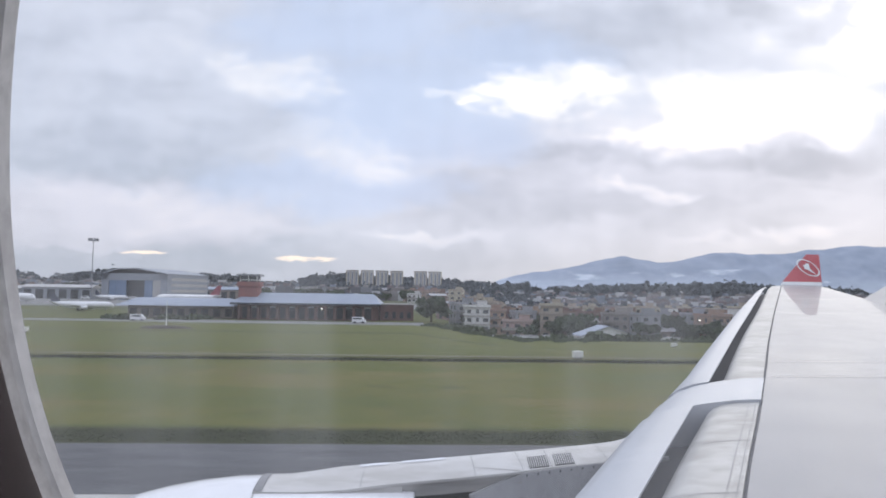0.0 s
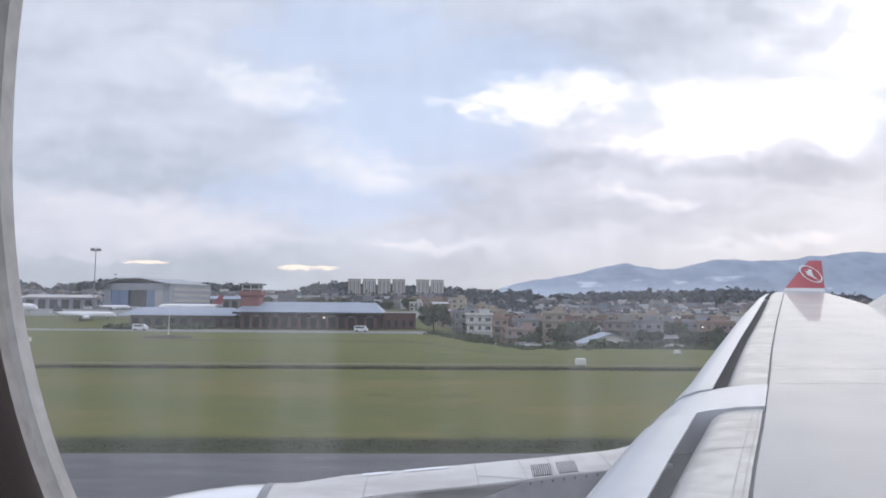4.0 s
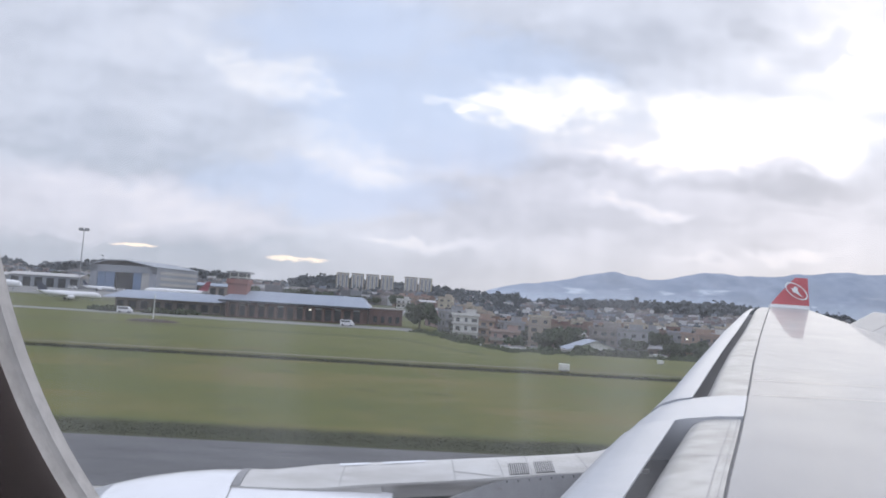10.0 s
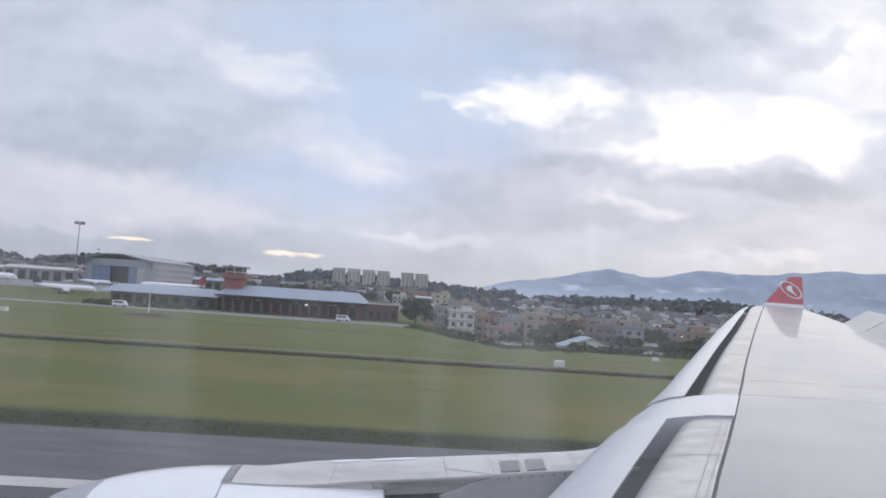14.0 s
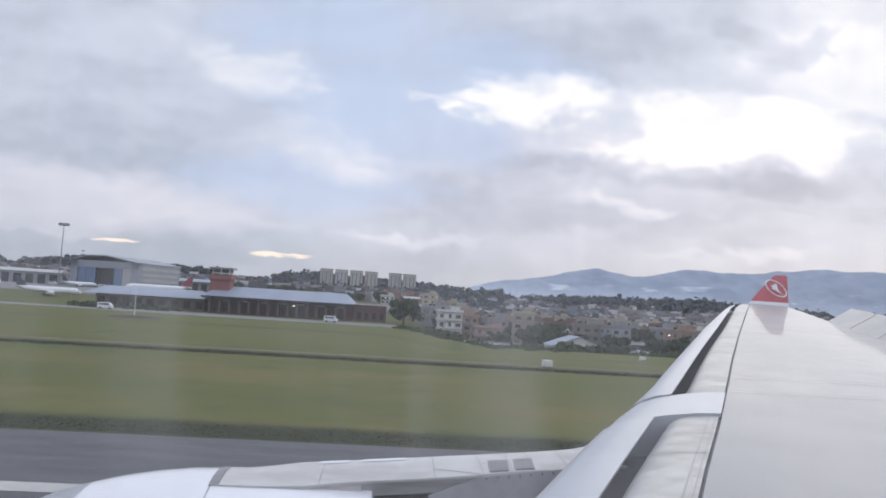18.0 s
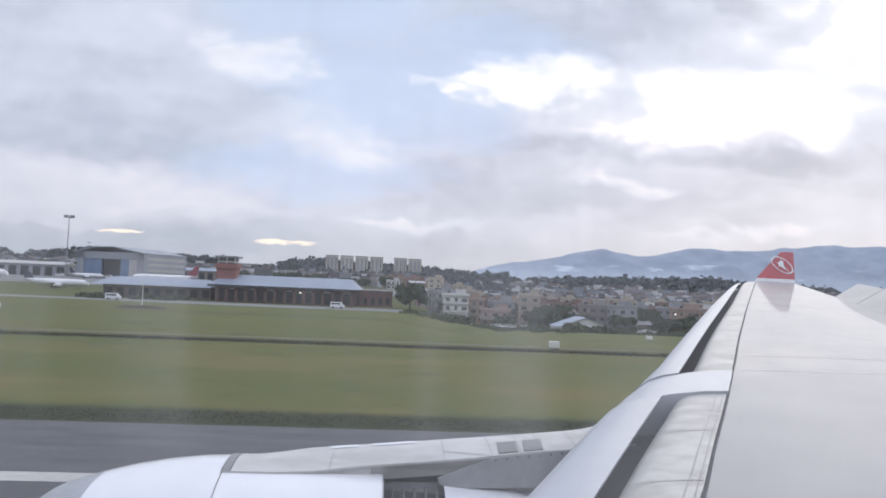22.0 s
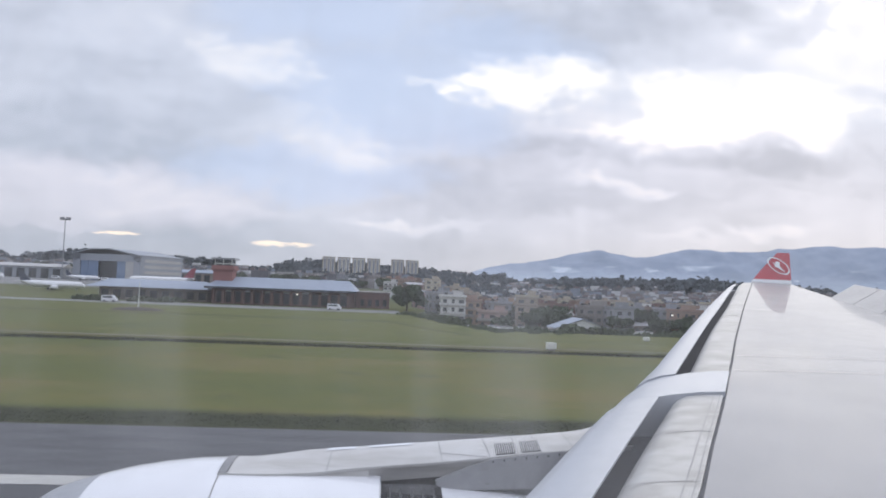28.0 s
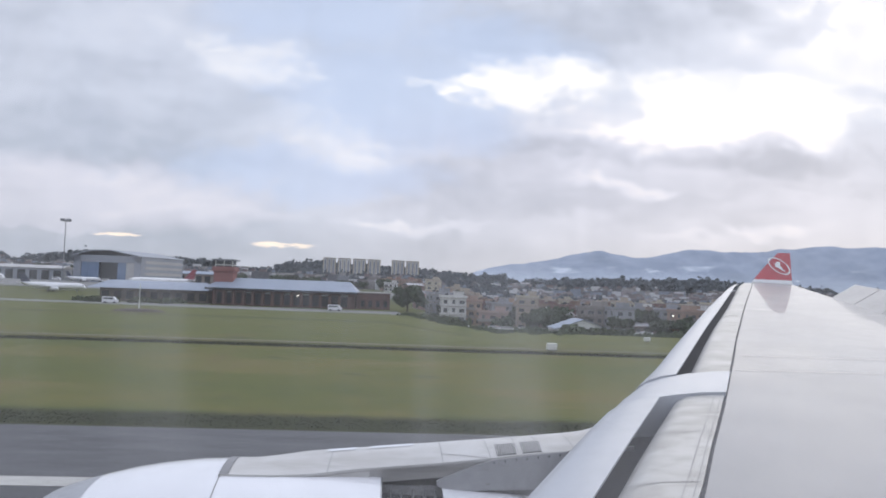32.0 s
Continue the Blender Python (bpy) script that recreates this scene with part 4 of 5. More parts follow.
def low_shed(at, turn, width, depth, height, name="shed", label="long low grey shed with a curved roof", roof=None, wall=None, bays=6):
    s = thing(name, at, turn, label, "building")
    part("wall", boxes((-width / 2, width / 2, 0, depth, 0, height)), wall or HANGAR, s)
    rings = []
    for x in (-width / 2 - 0.6, width / 2 + 0.6):
        rings.append([(x, -0.8, height), (x, depth * 0.2, height + 1.2), (x, depth * 0.5, height + 1.9), (x, depth * 0.8, height + 1.2), (x, depth + 0.8, height), (x, depth + 0.8, height - 0.3), (x, -0.8, height - 0.3)])
    part("roof", loft(rings), roof or ROOFBLUE, s)
    for k in range(bays):
        x = -width / 2 + width * (k + 0.5) / bays
        # Closed dark slab on the wall; the bay's shade is its colour.
        part("bay", boxes((x - width * 0.32 / bays, x + width * 0.32 / bays, -0.15, 0.1, 0.2, height * 0.8)), DARKGLASS, s, "dark slab painted for a shaded open bay")
    return s


low_shed(on_ground(-230, 470), 8, 42, 20, 7.5, roof=HANGARSIDE)
low_shed(on_ground(-262, 486), 4, 30, 18, 6.5, label="low grey airport shed beside the hangar", roof=HANGARSIDE)
low_shed(on_ground(-128, 500), 10, 34, 20, 7.5, label="long low grey shed near parked aircraft", wall=WALLS[6])


def terminal_building():
    """The brick terminal: a long pale-blue roof over a recessed brick front, with the control tower on it."""
    x0, x1, y0, d = -66.0, -11.5, 262.0, 26.0
    base = ground_z(-40, y0)
    t = thing("terminal", (0, y0, base), 0, "brick airport terminal under long pale blue sheet roofs", "terminal")
    part("wall", boxes((x0 + 2, x1 - 1, 4, d, -0.5, 6.2)), BRICK, t, "dark red brick wall")
    def hip(a, b, z0, z1, y_eave, y_ridge, inset):
        bm = bmesh.new()
        lo = [bm.verts.new(p) for p in ((a, y_eave, z0), (b, y_eave, z0), (b, d + 1, z0), (a, d + 1, z0))]
        hi = [bm.verts.new(p) for p in ((a + inset, y_ridge, z1), (b - inset, y_ridge, z1))]
        bm.faces.new((lo[0], lo[1], hi[1], hi[0]))
        bm.faces.new((lo[1], lo[2], hi[1]))
        bm.faces.new((lo[2], lo[3], hi[0], hi[1]))
        bm.faces.new((lo[3], lo[0], hi[0]))
        bm.faces.new(lo[::-1])
        return bm
    roof = part("roof", hip(x0, x1, 6.3, 10.0, -1.5, 13, 3.5), ROOFBLUE, t, "pale blue ribbed sheet roof")
    part("fascia", boxes((x0, x1, -1.62, -1.4, 5.6, 6.28)), DARKGLASS, t, "dark roof edge")
    for k in range(28):
        x = x0 + 2.2 + k * (x1 - x0 - 4) / 27
        bm = tube(bmesh.new(), (x, -1.3, 6.42), (x + (0.0), 12.9, 10.02), 0.06, 0.06, 4)
        part("roof_rib", bm, ROOFBLUE, roof)
    for k in range(15):
        x = x0 + 3 + k * (x1 - x0 - 6) / 14
        part("pillar", boxes((x - 0.45, x + 0.45, -0.3, 0.6, -0.5, 5.7)), BRICK, t)
    for k in range(14):
        x = x0 + 3 + (k + 0.5) * (x1 - x0 - 6) / 14
        part("window", boxes((x - 1.5, x + 1.5, 3.85, 4.02, 0.6, 4.6)), DARKGLASS, t, "dark glazed bay")
        if k % 2:
            part("sill_band", boxes((x - 1.6, x + 1.6, 3.7, 3.9, 4.6, 4.95)), WHITE, t, "pale lintel")
    # lower wing ahead of the tower
    part("low_wall", boxes((-106, x0 - 1, 8, d, -0.5, 4.6)), WALLS[6], t, "raw brown wall")
    part("low_roof", hip(-108, x0 + 1, 4.8, 7.6, 1.0, 13, 4), ROOFBLUE, t, "pale blue low roof")
    for k in range(9):
        x = -104 + k * 4.4
        part("low_window", boxes((x - 1.3, x + 1.3, 7.85, 8.02, 0.8, 3.6)), DARKGLASS, t, "dark glazed bay")
    # brick block at the aft end
    part("end_block", boxes((x1 - 0.5, x1 + 12, 6, d, -1.5, 6.0)), BRICK, t, "plain brick end block")
    part("end_roof", boxes((x1 - 0.6, x1 + 12.4, 5.6, d + 0.4, 6.0, 6.35)), SLAB, t)
    for k in range(4):
        part("end_window", boxes((x1 + 1.2 + 2.8 * k, x1 + 2.6 + 2.8 * k, 5.85, 6.02, 1.0, 3.4)), DARKGLASS, t)
    # control tower
    c = thing("control_tower", (-61.5, 272, base), 0, "red brick control tower with a flat overhanging roof", "tower")
    part("shaft", loft([[(-w, -w, z), (w, -w, z), (w, w, z), (-w, w, z)] for w, z in ((3.5, 0), (3.5, 11.6), (3.9, 12.4))]), TOWERBRICK, c, "red brick shaft")
    part("balcony", boxes((-4.3, 4.3, -4.3, 4.3, 12.4, 12.9)), TOWERBRICK, c)
    part("parapet", boxes((-4.0, 4.0, -4.0, -3.8, 12.9, 14.0), (-4.0, 4.0, 3.8, 4.0, 12.9, 14.0), (-4.0, -3.8, -3.8, 3.8, 12.9, 14.0), (3.8, 4.0, -3.8, 3.8, 12.9, 14.0)), TOWERBRICK, c, "brick balcony parapet")
    cab = part("cab", boxes((-3.0, 3.0, -3.0, 3.0, 12.9, 16.2)), HOUSEGLASS, c, "glazed control cab")
    for sx in (-3.05, 0.0, 3.05):
        for sy in (-3.05, 3.05):
            part("mullion", boxes((sx - 0.12, sx + 0.12, sy - 0.12, sy + 0.12, 12.9, 16.2)), SIGN, cab)
    part("cab_sill", boxes((-3.15, 3.15, -3.15, 3.15, 14.5, 14.8)), SIGN, cab, "white sill band")
    part("roof", boxes((-4.3, 4.3, -4.3, 4.3, 16.2, 16.8)), STEEL, c, "dark flat roof slab")
    lamp = thing("wall_lamp", (-33, y0 - 0.6, base + 4.4), 0, "small lit lamp under the terminal roof", "lamp")
    part("bulb", boxes((-0.35, 0.35, -0.12, 0.12, -0.2, 0.2)), LAMPGLOW, lamp)


terminal_building()


# ---- parked aircraft ----
def jet(at, turn, length, tail, label, props=False):
    p = thing("parked_airliner", at, turn, label, "aircraft", "parked aircraft on the apron")
    s = length / 38.0
    r = 1.95 * s
    zc = 3.6 * s
    prof = ((-19, 0.05, -0.5), (-18.6, 0.35, -0.4), (-17.6, 0.70, -0.2), (-16, 0.93, -0.06), (-14, 1, 0), (9, 1, 0), (13, 0.78, 0.18), (17, 0.35, 0.5), (19, 0.10, 0.68))
    body = part("fuselage", loft([ring_x(x * s, q * r, 0, zc + e * r, 18) for x, q, e in prof]), JET, p, "white fuselage", smooth=True)
    part("tail_fin", loft([[(12 * s, -0.12, zc + 1.3 * s), (18 * s, -0.12, zc + 1.3 * s), (18 * s, 0.12, zc + 1.3 * s), (12 * s, 0.12, zc + 1.3 * s)],
                           [(17.2 * s, -0.08, zc + 7.6 * s), (19.6 * s, -0.08, zc + 7.6 * s), (19.6 * s, 0.08, zc + 7.6 * s), (17.2 * s, 0.08, zc + 7.6 * s)]]), tail, p, "tail fin in the airline's colour")
    for sy in (-1, 1):
        part("tailplane", loft([[(14 * s, sy * 0.5 * s, zc + 0.9 * s), (17.6 * s, sy * 0.5 * s, zc + 0.9 * s), (17.6 * s, sy * 0.5 * s, zc + 1.15 * s), (14 * s, sy * 0.5 * s, zc + 1.15 * s)],
                                [(17 * s, sy * 6 * s, zc + 1.5 * s), (18.4 * s, sy * 6 * s, zc + 1.5 * s), (18.4 * s, sy * 6 * s, zc + 1.6 * s), (17 * s, sy * 6 * s, zc + 1.6 * s)]]), JET, p)
        side = part("wing", loft([[(-4 * s, sy * 1.5 * s, zc - 1.2 * s), (3 * s, sy * 1.5 * s, zc - 1.2 * s), (3 * s, sy * 1.5 * s, zc - 0.7 * s), (-4 * s, sy * 1.5 * s, zc - 0.7 * s)],
                           [(4.5 * s, sy * 16.5 * s, zc + 0.3 * s), (6 * s, sy * 16.5 * s, zc + 0.3 * s), (6 * s, sy * 16.5 * s, zc + 0.45 * s), (4.5 * s, sy * 16.5 * s, zc + 0.45 * s)]]), JET, p, "swept white wing")
        part("engine", loft([ring_x(x * s, q * s, sy * 5.2 * s, zc - 1.75 * s, 14) for x, q in ((-5, 0.85), (-4.6, 1.05), (-2, 1.05), (-0.5, 0.6))]), JET, side, "white engine", smooth=True)
        part("wheel", tube(bmesh.new(), (1.2 * s, sy * 3.2 * s, 0.55), (1.2 * s, sy * 3.6 * s, 0.55), 0.55, 0.55, 12), TANK, p)
        part("gear_leg", tube(bmesh.new(), (1.2 * s, sy * 3.2 * s, 0.5), (1.2 * s, sy * 3.0 * s, zc - 0.8 * s), 0.15, 0.15, 6), STEEL, p)
    part("nose_gear", tube(bmesh.new(), (-14 * s, 0, 0), (-14 * s, 0, zc - r * 0.8), 0.25, 0.2, 6), STEEL, p)
    for k in range(26):
        x = (-12.5 + 0.95 * k) * s
        part("cabin_window", boxes((x - 0.12, x + 0.12, -r - 0.012, -r * 0.97, zc + 0.25 * r, zc + 0.42 * r)), DARKGLASS, body)
    part("cockpit_glass", boxes((-17.75 * s, -17.2 * s, -0.62 * r, 0.62 * r, zc + 0.12 * r, zc + 0.36 * r)), DARKGLASS, body)
    return p


for x, y, turn, length, tail, label in (
        (-212, 376, 174, 37, TAILDARK, "white parked airliner with a dark blue tail"),
        (-122, 392, 10, 34, TAILRED, "white parked airliner with a dull red tail"),
        (-262, 418, 196, 28, TAILDARK, "small white parked aircraft with a dark tail"),
        (-176, 424, 176, 20, TAILDARK, "small white parked aircraft before the hangar"),
        (-88, 430, 168, 30, TAILDARK, "white parked aircraft on the far apron"),
        (-150, 330, 184, 28, TAILDARK, "white parked airliner with a dark tail before the sheds"),
        (-236, 398, 186, 18, TAILRED, "small white parked aircraft with a red tail")):
    jet(on_ground(x, y, 0.15), turn, length, tail, label)


def service_van(at, turn):
    v = thing("service_van", at, turn, "small white airport service van", "van", "vans on the airfield")
    part("body", loft([[(-2.3, -0.9, z), (2.3 - c, -0.9, z), (2.3 - c, 0.9, z), (-2.3, 0.9, z)] for z, c in ((0.35, 0.0), (1.1, 0.0), (1.25, 0.5), (2.0, 1.0), (2.08, 1.1))]), JET, v)
    part("windscreen", boxes((-1.9, 1.1, -0.92, 0.92, 1.32, 1.8)), DARKGLASS, v, "dark glass band")
    for x in (-1.4, 1.4):
        for y in (-0.85, 0.85):
            part("wheel", tube(bmesh.new(), (x, y - 0.1, 0.34), (x, y + 0.1, 0.34), 0.34, 0.34, 12), TANK, v)
    return v


van = service_van(on_ground(-90, 238, 0.12), 4)
for x, y, turn in ((-18, 243, -6), (-168, 436, 3), (-183, 442, 9), (-200, 444, 2), (-62, 372, 170), (-140, 376, 5)):
    copy_thing(van, pose(*on_ground(x, y, 0.15), 0, 0, turn))


def airfield_box(at, turn, w, h, label):
    b = thing("marker_box", at, turn, label, "sign", "marker boxes on the grass")
    part("cabinet", boxes((-w / 2, w / 2, -0.4, 0.4, 0.15, h)), SIGN, b)
    part("foot", boxes((-w / 2 + 0.15, w / 2 - 0.15, -0.3, 0.3, 0, 0.15)), SLAB, b)
    return b


cab = airfield_box(on_ground(15.5, 66), 0, 0.85, 0.7, "white equipment box on the grass")
for x, y in ((-52, 98), (44, 118)):
    copy_thing(cab, pose(*on_ground(x, y), 0, 0, 5))


# ---- trees ----
def clump_mesh(seed, spread, count, size, material, squash=0.8, name="crown"):
    """A crown of many small leaf clumps with gaps and an uneven outline."""
    rng = random.Random(seed)
    verts, faces = [], []
    lobes = [(Vector((rng.gauss(0, 0.50), rng.gauss(0, 0.50), rng.uniform(-0.45, 0.50) * squash)) * spread, rng.uniform(0.28, 0.55) * spread) for _ in range(12)]
    for _ in range(count):
        c, r = rng.choice(lobes)
        v = Vector((rng.gauss(0, 1), rng.gauss(0, 1), rng.gauss(0, 1))).normalized() * r * rng.uniform(0.55, 1.05)
        v.z *= squash
        o = c + v
        s = size * rng.uniform(0.6, 1.5)
        q = Euler((rng.uniform(0, 6), rng.uniform(0, 6), rng.uniform(0, 6))).to_quaternion()
        i = len(verts)
        for p in ((-1, -0.5, 0), (0.2, -1, 0.15), (1, 0.3, 0), (-0.1, 1, 0.2)):
            verts.append(o + q @ Vector(p) * s)
        faces.append((i, i + 1, i + 2, i + 3))
    me = bpy.data.meshes.new(name)
    me.from_pydata(verts, [], faces)
    me.materials.append(material)
    return me


def tree(at, height, spread, seed, label="dark broadleaf tree among the houses"):
    t = thing("tree", at, seed * 37 % 360, label, "tree", "trees round the town")
    rng = random.Random(seed)
    bm = tube(bmesh.new(), (0, 0, -0.5), (0.1, 0.05, height * 0.5), 0.035 * height, 0.02 * height, 9)
    for k in range(5):
        a, z = k * 1.257 + rng.uniform(-0.3, 0.3), height * rng.uniform(0.25, 0.45)
        tube(bm, (0.05, 0, z), (math.cos(a) * spread * 0.6, math.sin(a) * spread * 0.6, z + height * 0.25), 0.014 * height, 0.006 * height, 6)
    part("trunk", bm, BARK, t)
    part("crown", clump_mesh(seed, spread, 900, 0.085 * spread + 0.12, LEAF), LEAF, t, at=pose(0, 0, height * 0.52))
    return t


TREES = [tree(on_ground(7, 262), 10.5, 6.2, 1, "large dark spreading tree near the terminal"), tree(on_ground(118, 268), 11, 5.2, 2), tree(on_ground(62, 300), 9, 4.6, 3), tree(on_ground(-340, 440), 12, 6.0, 4)]


def shrub(at, seed, size=1.6):
    b = thing("bush", at, seed * 53 % 360, "low green bush on the rough grass", "bush", "bushes on the rough grass")
    part("leaves", clump_mesh(seed + 50, size, 260, 0.22 * size, BUSH, 0.55, "leaves"), BUSH, b, at=pose(0, 0, size * 0.25))
    return b


SHRUBS = [shrub(on_ground(30 + 7 * k, 214 + 3 * k), k, 1.8 + 0.3 * k) for k in range(3)]
rng = random.Random(21)
for k in range(90):
    y = 150 + 88 * rng.random() ** 0.5
    x = y * rng.uniform(0.05, 0.52)
    copy_thing(SHRUBS[k % 3], pose(*on_ground(x, y), 0, 0, rng.uniform(0, 360)) @ Matrix.Scale(rng.uniform(0.7, 1.5), 4))
for k in range(16):
    y = rng.uniform(248, 262)
    x = rng.uniform(-112, -74)
    copy_thing(SHRUBS[k % 3], pose(*on_ground(x, y), 0, 0, rng.uniform(0, 360)))
for k in range(125):
    y = 238 + 400 * rng.random() ** 1.5
    x = y * rng.uniform(0.055, 0.58)
    copy_thing(TREES[k % 4], pose(*on_ground(x, y), 0, 0, rng.uniform(0, 360)) @ Matrix.Scale(rng.uniform(0.55, 1.0), 4))
for k in range(46):
    y = rng.uniform(500, 640)
    x = y * rng.uniform(-0.72, 0.0)
    copy_thing(TREES[k % 4], pose(*on_ground(x, y), 0, 0, rng.uniform(0, 360)) @ Matrix.Scale(rng.uniform(0.7, 1.1), 4))


# ---- town houses ----
def window_mesh(w, h):
    bm = boxes((-w / 2, w / 2, -0.06, 0.05, 0, h, 0))
    box(bm, -w / 2 - 0.1, w / 2 + 0.1, -0.16, 0.0, -0.12, 0.0, 1)
    box(bm, -w / 2 - 0.08, w / 2 + 0.08, -0.22, 0.0, h, h + 0.1, 1)
    box(bm, -0.04, 0.04, -0.09, 0.0, 0, h, 1)
    return mesh_of("window", bm, [HOUSEGLASS, SLAB])


WIN = [window_mesh(1.3, 1.2), window_mesh(1.0, 1.3), window_mesh(1.9, 1.1)]


def house(at, turn, w, d, floors, wall, seed, label, veranda=False, tin=False):
    rng = random.Random(seed)
    t = thing("house", at, turn, label, "house", "houses of the town")
    fh = 3.0
    part("wall", boxes((-w / 2, w / 2, 0, d, -3, floors * fh)), wall, t)
    for f in range(1, floors + 1):
        part("floor_slab", boxes((-w / 2 - 0.35, w / 2 + 0.35, -0.45, d + 0.3, f * fh - 0.12, f * fh + 0.08)), SLAB, t, "projecting concrete slab")
    top = floors * fh
    if tin:
        part("roof", loft([[(x, -0.9, top + 0.1), (x, d * 0.5, top + 1.6), (x, d + 0.9, top + 0.1), (x, d * 0.5, top + 1.45)] for x in (-w / 2 - 0.7, w / 2 + 0.7)]), TIN, t, "rusty tin roof")
    else:
        part("parapet", boxes((-w / 2 - 0.3, w / 2 + 0.3, -0.4, -0.22, top + 0.08, top + 0.95), (-w / 2 - 0.3, -w / 2 - 0.14, -0.22, d + 0.2, top + 0.08, top + 0.95), (w / 2 + 0.14, w / 2 + 0.3, -0.22, d + 0.2, top + 0.08, top + 0.95)), wall, t)
        part("stair_head", boxes((w * 0.05, w * 0.42, d * 0.3, d * 0.8, top + 0.08, top + 2.5)), wall, t, "stair head on the roof")
        part("stair_roof", boxes((w * 0.02, w * 0.46, d * 0.25, d * 0.85, top + 2.5, top + 2.65)), SLAB, t)
        part("water_tank", tube(bmesh.new(), (-w * 0.25, d * 0.6, top + 0.08), (-w * 0.25, d * 0.6, top + 1.6), 0.6, 0.55, 12), TANK, t, "black plastic water tank")
    n = max(2, int(w / 2.9))
    for f in range(floors):
        for k in range(n):
            x = -w / 2 + w * (k + 0.5) / n
            part("window", WIN[(k + f * 0 + seed) % 3], None, t, at=pose(x, 0, f * fh + 0.95))
        for k in range(2):
            part("window", WIN[seed % 2], None, t, at=pose(-w / 2, d * (0.28 + 0.44 * k), f * fh + 0.95, 0, 0, -90))
        if veranda and f:
            part("balcony", boxes((-w / 2 - 0.3, w * 0.1, -1.5, -0.4, f * fh - 0.12, f * fh + 0.05), (-w / 2 - 0.3, w * 0.1, -1.5, -1.38, f * fh + 0.05, f * fh + 0.95)), SLAB, t, "balcony with a solid rail")
    return t


SPECS = ((9.0, 9.0, 3, 0, False, False, "white three-storey concrete house with dark windows"), (10.5, 8.0, 2, 1, True, False, "pink two-storey house with a balcony"),
         (8.0, 9.0, 4, 2, False, False, "narrow cream four-storey house"), (11.0, 9.0, 2, 3, False, True, "brick house under a tin roof"),
         (9.5, 9.0, 3, 4, True, False, "grey unpainted concrete house with balconies"), (8.5, 8.0, 3, 5, False, False, "pale blue three-storey house"),
         (12.0, 9.0, 1, 6, False, True, "low raw-brick house under a tin roof"), (9.0, 9.0, 3, 7, True, False, "salmon three-storey house with balconies"),
         (10.0, 9.0, 2, 0, True, False, "white two-storey house with a balcony"), (8.0, 8.0, 3, 3, False, False, "bare brick three-storey house"))
spots = []
rng = random.Random(11)
y = 256.0
while y < 620:
    x = y * (0.048 + 0.03 * smooth01(300, 260, y) - 0.05 * smooth01(470, 520, y)) + rng.uniform(0, 8)
    while x < y * 0.60:
        spots.append((x, y + rng.uniform(-6, 6)))
        x += rng.uniform(10.5, 14.5) * (1 + (y - 246) / 900)
    y += rng.uniform(16, 20) * (1 + (y - 246) / 600)
HOUSES = []
for k, (x, y) in enumerate(spots):
    i = rng.choice((0, 0, 1, 1, 2, 2, 3, 3, 4, 5, 6, 6, 7, 7, 8, 9, 9)) if k >= 10 else k
    m = pose(*on_ground(x, y), 0, 0, rng.choice((0, 0, 8, -10, 18, -20)))
    if k < 10:
        w, d, fl, wl, ver, tin, label = SPECS[i]
        HOUSES.append(house((0, 0, 0), 0, w, d, fl, WALLS[wl], i, label, ver, tin))
        HOUSES[-1].matrix_basis = m
    else:
        copy_thing(HOUSES[i], m)
for k in range(26):
    y = rng.uniform(520, 640)
    x = y * rng.uniform(-0.72, -0.25)
    copy_thing(HOUSES[rng.randrange(10)], pose(*on_ground(x, y), 0, 0, rng.uniform(-20, 20)))


def far_town():
    """Distant roofs and walls, joined."""
    rng = random.Random(3)
    bm = bmesh.new()
    for _ in range(2600):
        y = 640 + 640 * rng.random() ** 1.3
        x = y * rng.uniform(-0.75, 0.75)
        w, d, h = rng.uniform(7, 15), rng.uniform(7, 12), rng.choice((4, 6.5, 9, 9, 12))
        z = ground_z(x, y)
        box(bm, x - w / 2, x + w / 2, y, y + d, z - 2, z + h, rng.randrange(8))
        if rng.random() < 0.5:
            box(bm, x - w * 0.1, x + w * 0.3, y + 1, y + d * 0.6, z + h, z + h + 2.4, rng.randrange(8))
    return bm


# Wall colours greyed and blued: distance haze is mixed into each.
FARWALLS = [mat("hazed_far_wall_" + n, c, None, 0.9, 0.05, 0.5) for n, c in (
    ("white", (0.58, 0.58, 0.60)), ("pink", (0.31, 0.275, 0.28)), ("cream", (0.36, 0.35, 0.34)), ("brick", (0.22, 0.175, 0.175)),
    ("grey", (0.26, 0.27, 0.29)), ("blue", (0.26, 0.29, 0.34)), ("dark", (0.16, 0.16, 0.175)), ("tan", (0.25, 0.225, 0.22)))]
tagged(part("far_town", far_town(), FARWALLS), "dense far town of small pale and brick houses", "town", kind="stuff")


def apartment_tower(at, turn):
    t = thing("apartment_tower", at, turn, "tall pale apartment tower far beyond the airfield", "tower block", "apartment towers")
    part("wall", boxes((-8.5, 8.5, 0, 13, 0, 34)), WALLS[0], t)
    for x in (-5.8, 0, 5.8):
        part("window_column", boxes((x - 1.2, x + 1.2, -0.25, 0.05, 2, 32)), HANGAR, t, "grey column of windows")
    for x in (-8.7, -2.9, 2.9, 8.7):
        part("pier", boxes((x - 0.7, x + 0.7, -0.8, 0.4, 0, 35)), WALLS[2], t)
    part("roof", boxes((-8.9, 8.9, -0.5, 13.5, 34, 35.2)), SLAB, t)
    return t


tower = apartment_tower(on_ground(-90, 1060), 8)
for x in (-68, -46, -24, 12, 34):
    copy_thing(tower, pose(*on_ground(x, 1060 + (x + 90) * 0.1), 0, 0, 8))


